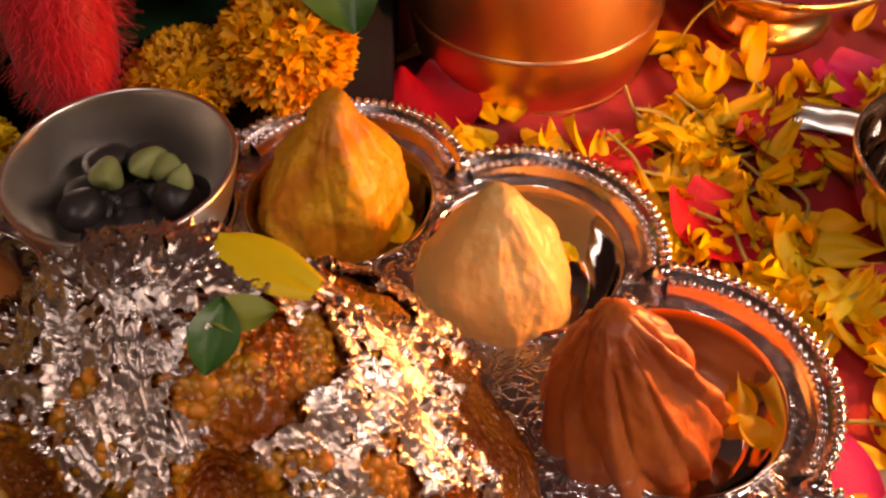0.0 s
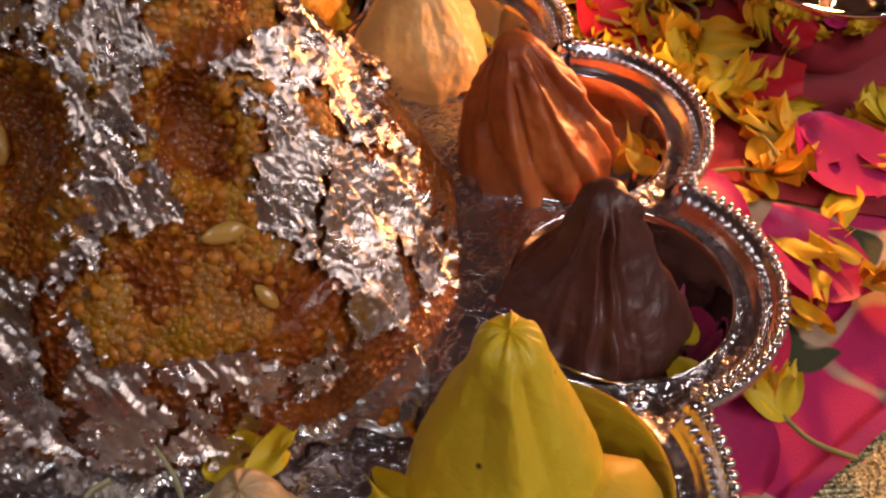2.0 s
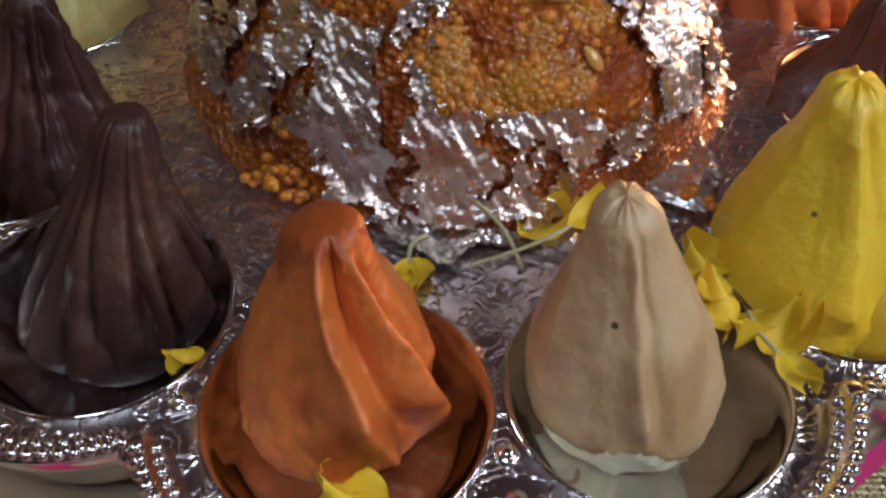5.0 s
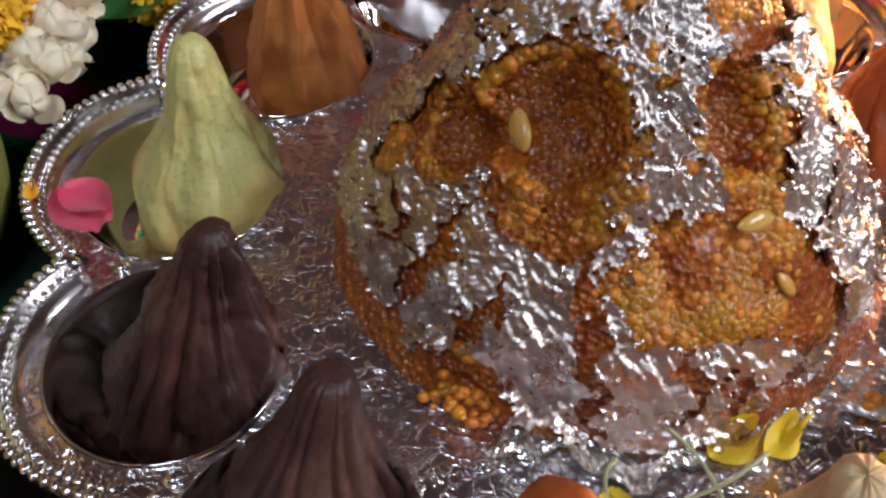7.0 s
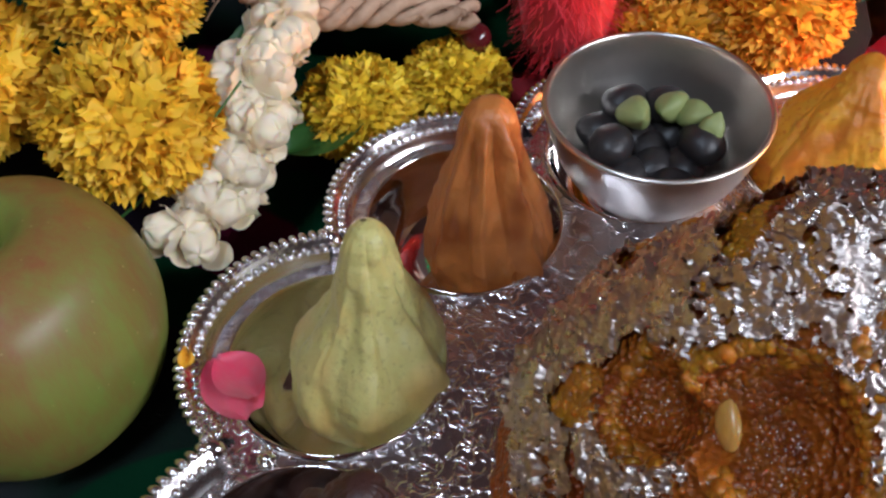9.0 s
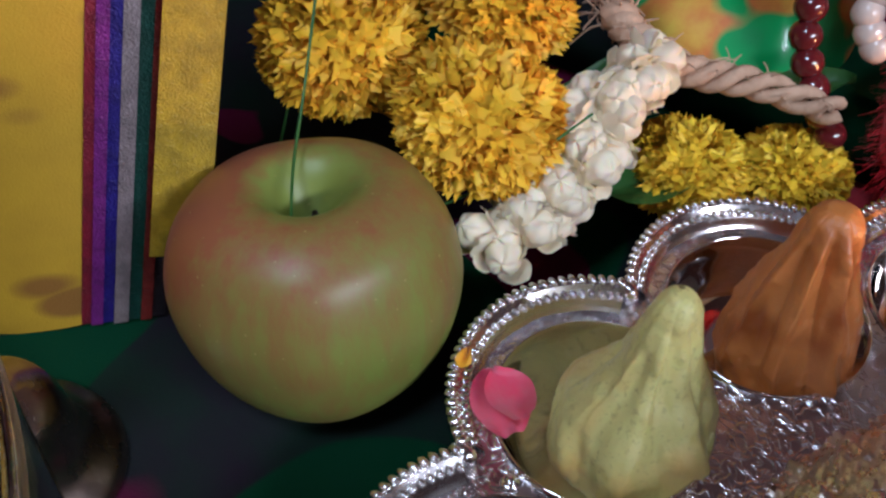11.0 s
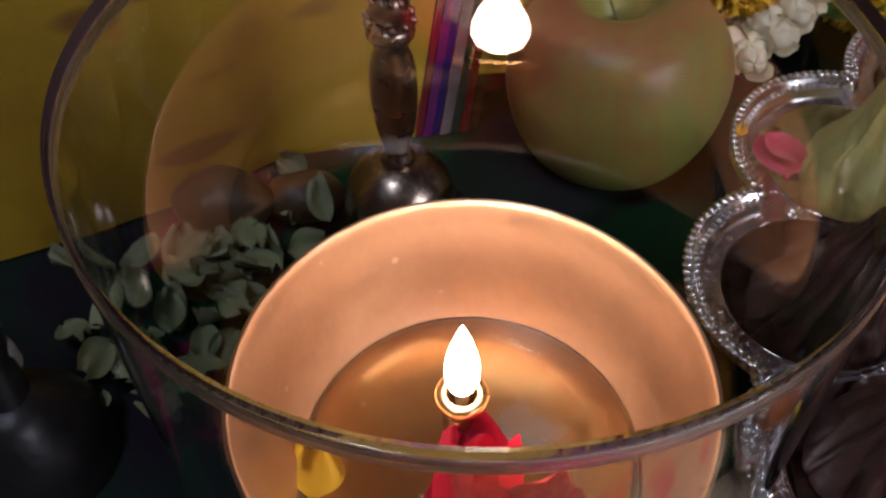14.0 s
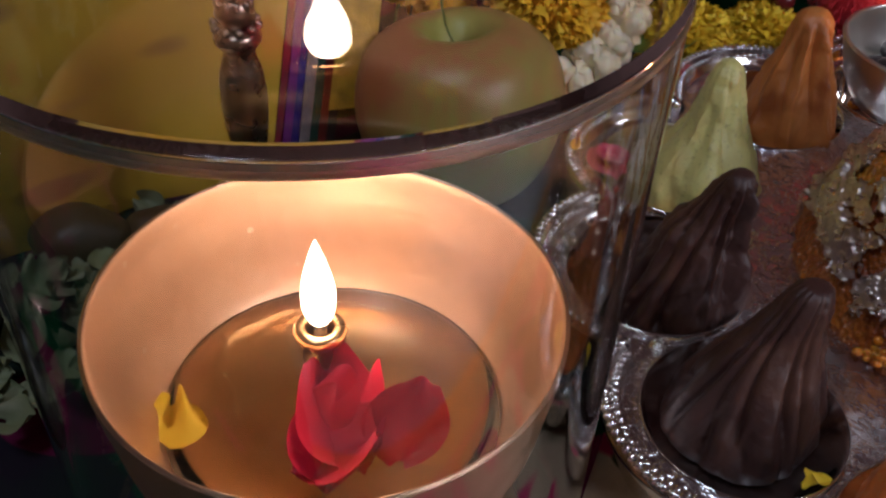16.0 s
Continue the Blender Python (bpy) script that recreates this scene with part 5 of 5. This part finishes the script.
    single("pistachio_leaf", leaf_bm(0.0135, 0.0085, 0.05, seed=4), GREEN, "dark green leaf sliver pressed on the laddoo top", "leaf", (-0.0385, 0.0890, 0.1062), -4, "", (16, 14))
    single("pistachio_leaf", leaf_bm(0.012, 0.0075, 0.05, seed=6), PALELEAF, "yellow-green leaf sliver pressed on the laddoo top", "leaf", (-0.0395, 0.0985, 0.1088), -78, "", (-10, 10))


PALELEAF = surface("pale_leaf", (0.30, 0.32, 0.05), (0.22, 0.27, 0.04), 0.5, 0, 60, 500, 0.3, 0.0005, per=0.25)
build_petals()


# ---------- silver paper under the laddoo, wedge of sweet, stems ----------
def build_small():
    def ring(u, v):
        a = math.radians(-116 + 82 * u)
        r = 0.066 + 0.019 * v * max(0.15, 0.75 + 1.1 * noise.noise(Vector((a * 3, 1, 0))) + 0.5 * noise.noise(Vector((a * 9, 2, 0))))
        z = PLATE_Z + 0.001 + 0.004 * v * (0.5 + noise.noise(Vector((a * 7, v * 2, 3)))) + 0.0014 * abs(noise.noise(Vector((a * 30, v * 6, 0))))
        return Vector((DOME_AT.x + r * math.cos(a), DOME_AT.y + r * math.sin(a), z))
    single("silver_paper", grid_bm(240, 14, ring), PAPER, "crinkled silver paper sheet showing under the laddoo", "paper", smooth=False)
    bm = lathe([(0, 0), (0.8, 0), (1.0, 0.12), (1.0, 0.35), (0.84, 0.68), (0.5, 0.92), (0, 1)], 48, lambda p, a, v: Vector((p.x * 0.0175, p.y * 0.013, p.z * 0.024)) + Vector((wob(p, 3, 0.001), wob(p, 3, 0.001, 4), 0)), n=5)
    single("sweet_piece", bm, surface("yellow_dough_piece", (0.76, 0.50, 0.03), (0.70, 0.43, 0.02), 0.5, 0, 55, 420, 0.4, 0.0006, sss=0.2), "broken yellow dough piece leaning beside the lemon modak", "sweet", (0.0455, 0.0175, WELL_Z + 0.003), 35, "", (0, 10))
    for pts in (((-0.300, 0.180, 0.12), (-0.292, 0.165, 0.07), (-0.292, 0.150, 0.03)), ((-0.310, 0.185, 0.12), (-0.301, 0.168, 0.06), (-0.300, 0.150, 0.02)), ((-0.290, 0.175, 0.115), (-0.272, 0.135, 0.077), (-0.262, 0.115, 0.066), (-0.250, 0.098, 0.064)), ((-0.246, 0.145, 0.030), (-0.225, 0.160, 0.045), (-0.208, 0.182, 0.062))):
        single("grass_stem", tube(curve3(pts), 0.00042, 6), GREEN, "thin dark green grass stem hanging down", "stem", group="grass stems")


def build_crumbs():
    """Fallen clumps of boondi and stalked florets round the laddoo."""
    rnd = random.Random(31)
    for x, y, z, n, size in ((-0.0905, 0.0415, PLATE_Z + 0.004, 26, 0.0062), (-0.097, 0.046, PLATE_Z + 0.003, 12, 0.004), (0.004, 0.0385, PLATE_Z + 0.003, 10, 0.004)):
        bm = bmesh.new()
        for i in range(n):
            d = Vector((rnd.gauss(0, 0.5), rnd.gauss(0, 0.5), abs(rnd.gauss(0, 0.35)))) * size
            r = rnd.uniform(0.0010, 0.0018)
            blob(bm, d, (r, r * rnd.uniform(0.7, 1), r * rnd.uniform(0.7, 1)), None, 2)
        single("boondi_clump", bm, PEARL, "small fallen clump of golden boondi on the tray", "crumb", (x, y, z), 0, "fallen boondi clumps", kind="stuff")
    stalk = surface("floret_stalk", (0.62, 0.58, 0.34), (0.50, 0.48, 0.24), 0.6)
    for x, y, z, rz, l, ln in ((-0.0495, 0.0330, 0.0335, 32, 0.014, 0.022), (-0.0280, 0.0245, 0.0330, -62, 0.013, 0.024), (-0.0625, 0.0185, 0.0285, 165, 0.011, 0.010), (0.0125, -0.0055, 0.0290, -160, 0.011, 0.012)):
        f = thing("marigold_floret", "single yellow marigold floret with a thin pale stalk", "flower", (x, y, z), rz, "florets on the tray", (-6, 0))
        bm = petal_bm(l, l * 0.62, 0.18, 0.5, int(l * 9000), 10, 10, 0.28)
        part("petal", bm, LEMONGOLD, f)
        part("stalk", tube(curve3([(0, 0.001, 0), (0.001, -ln * 0.5, -0.001), (-0.001, -ln, -0.0035)]), 0.0005, 6), stalk, f)


build_crumbs()

PAPER = surface("silver_paper", (0.80, 0.76, 0.72), (0.70, 0.66, 0.62), 0.25, 0.9, 60, 500, 0.3, 0.0006)
build_small()


def build_west():
    """Heap of pale petals, brown nuts and an incense stub beside the drape."""
    pale = surface("pale_green_petal", (0.17, 0.20, 0.09), (0.30, 0.30, 0.18), 0.6, 0, 60, 400, 0.3, 0.0005, per=0.35)
    rnd = random.Random(21)
    mm = [mesh_from("pale_petal", petal_bm(rnd.uniform(0.011, 0.019), rnd.uniform(0.009, 0.014), 0.25, 0.25, 100 + i, 8, 8, 0.1), pale) for i in range(6)]
    for i in range(70):
        o = new("pale_petal", mm[i % 6])
        o.matrix_world = pose(-0.335 + rnd.gauss(0, 0.020), -0.018 + rnd.gauss(0, 0.020), 0.006 + 0.014 * rnd.random(), rnd.uniform(-35, 35), rnd.uniform(-35, 35), rnd.uniform(0, 360))
        tagged(o, "pale green wilted petal in a heap on dark cloth", "petal", "pale petal heap")
    brown = surface("brown_husk", (0.09, 0.05, 0.02), (0.05, 0.025, 0.012), 0.5, 0, 60, 300, 0.6, 0.0008)
    for x, y, z, s in ((-0.352, 0.006, 0.016, 0.013), (-0.331, 0.024, 0.013, 0.010)):
        bm = bmesh.new()
        blob(bm, (0, 0, 0), (s * 1.35, s, s * 0.9), None, 4)
        for v in bm.verts:
            v.co += v.co.normalized() * wob(v.co, 110, 0.0014, s * 900)
        single("turmeric_root", bm, brown, "dark brown dried root lying before the yellow drape", "root", (x, y, z), 30, "dried roots")
    st = thing("incense_stand", "small black incense stand with a grey ash stub", "incense holder", (-0.345, -0.092, 0.003))
    dk = surface("black_metal", (0.02, 0.02, 0.022), (0.035, 0.03, 0.03), 0.4, 0.6, 60, 300, 0.3, 0.0005)
    part("base", lathe([(0, 0), (0.020, 0), (0.023, 0.004), (0.020, 0.016), (0.012, 0.028), (0.006, 0.032), (0, 0.033)], 48, n=4), dk, st)
    part("stub", tube(curve3([(0, 0, 0.028), (-0.008, 0.006, 0.048), (-0.015, 0.012, 0.066)]), 0.0065, 16, taper=lambda v: 1 - 0.25 * v), dk, st)
    part("ash_tip", lathe([(0, -0.008), (0.0056, -0.008), (0.0064, -0.003), (0.0054, 0.003), (0, 0.006)], 24, lambda p, a, v: p + Vector((-0.006, 0.005, 0.042)) + Vector((wob(p, 200, 0.0008), 0, 0)), n=3), surface("ash", (0.3, 0.29, 0.28), (0.2, 0.19, 0.19), 0.9), st, "pale grey ash end")


build_west()


def build_spoon():
    s = thing("metal_spoon", "small dented silver metal spoon among the petals", "spoon", (0.140, 0.258, 0.006), -25)
    def at(u, v):
        x = -0.020 + 0.04 * v
        w = 0.0075 * (1 - 0.5 * v) * (u - 0.5) * 2
        return Vector((x, w, 0.006 + 0.003 * math.cos(u * math.pi * 2) * -1 + 0.004 * v + 0.0008 * noise.noise(Vector((u * 6, v * 9, 0)))))
    part("bowl", grid_bm(14, 20, at), STEEL, s)
    part("handle", tube([(0.019, 0, 0.012), (0.05, -0.004, 0.016), (0.085, -0.006, 0.014)], 0.0022, 10), STEEL, s)


build_spoon()
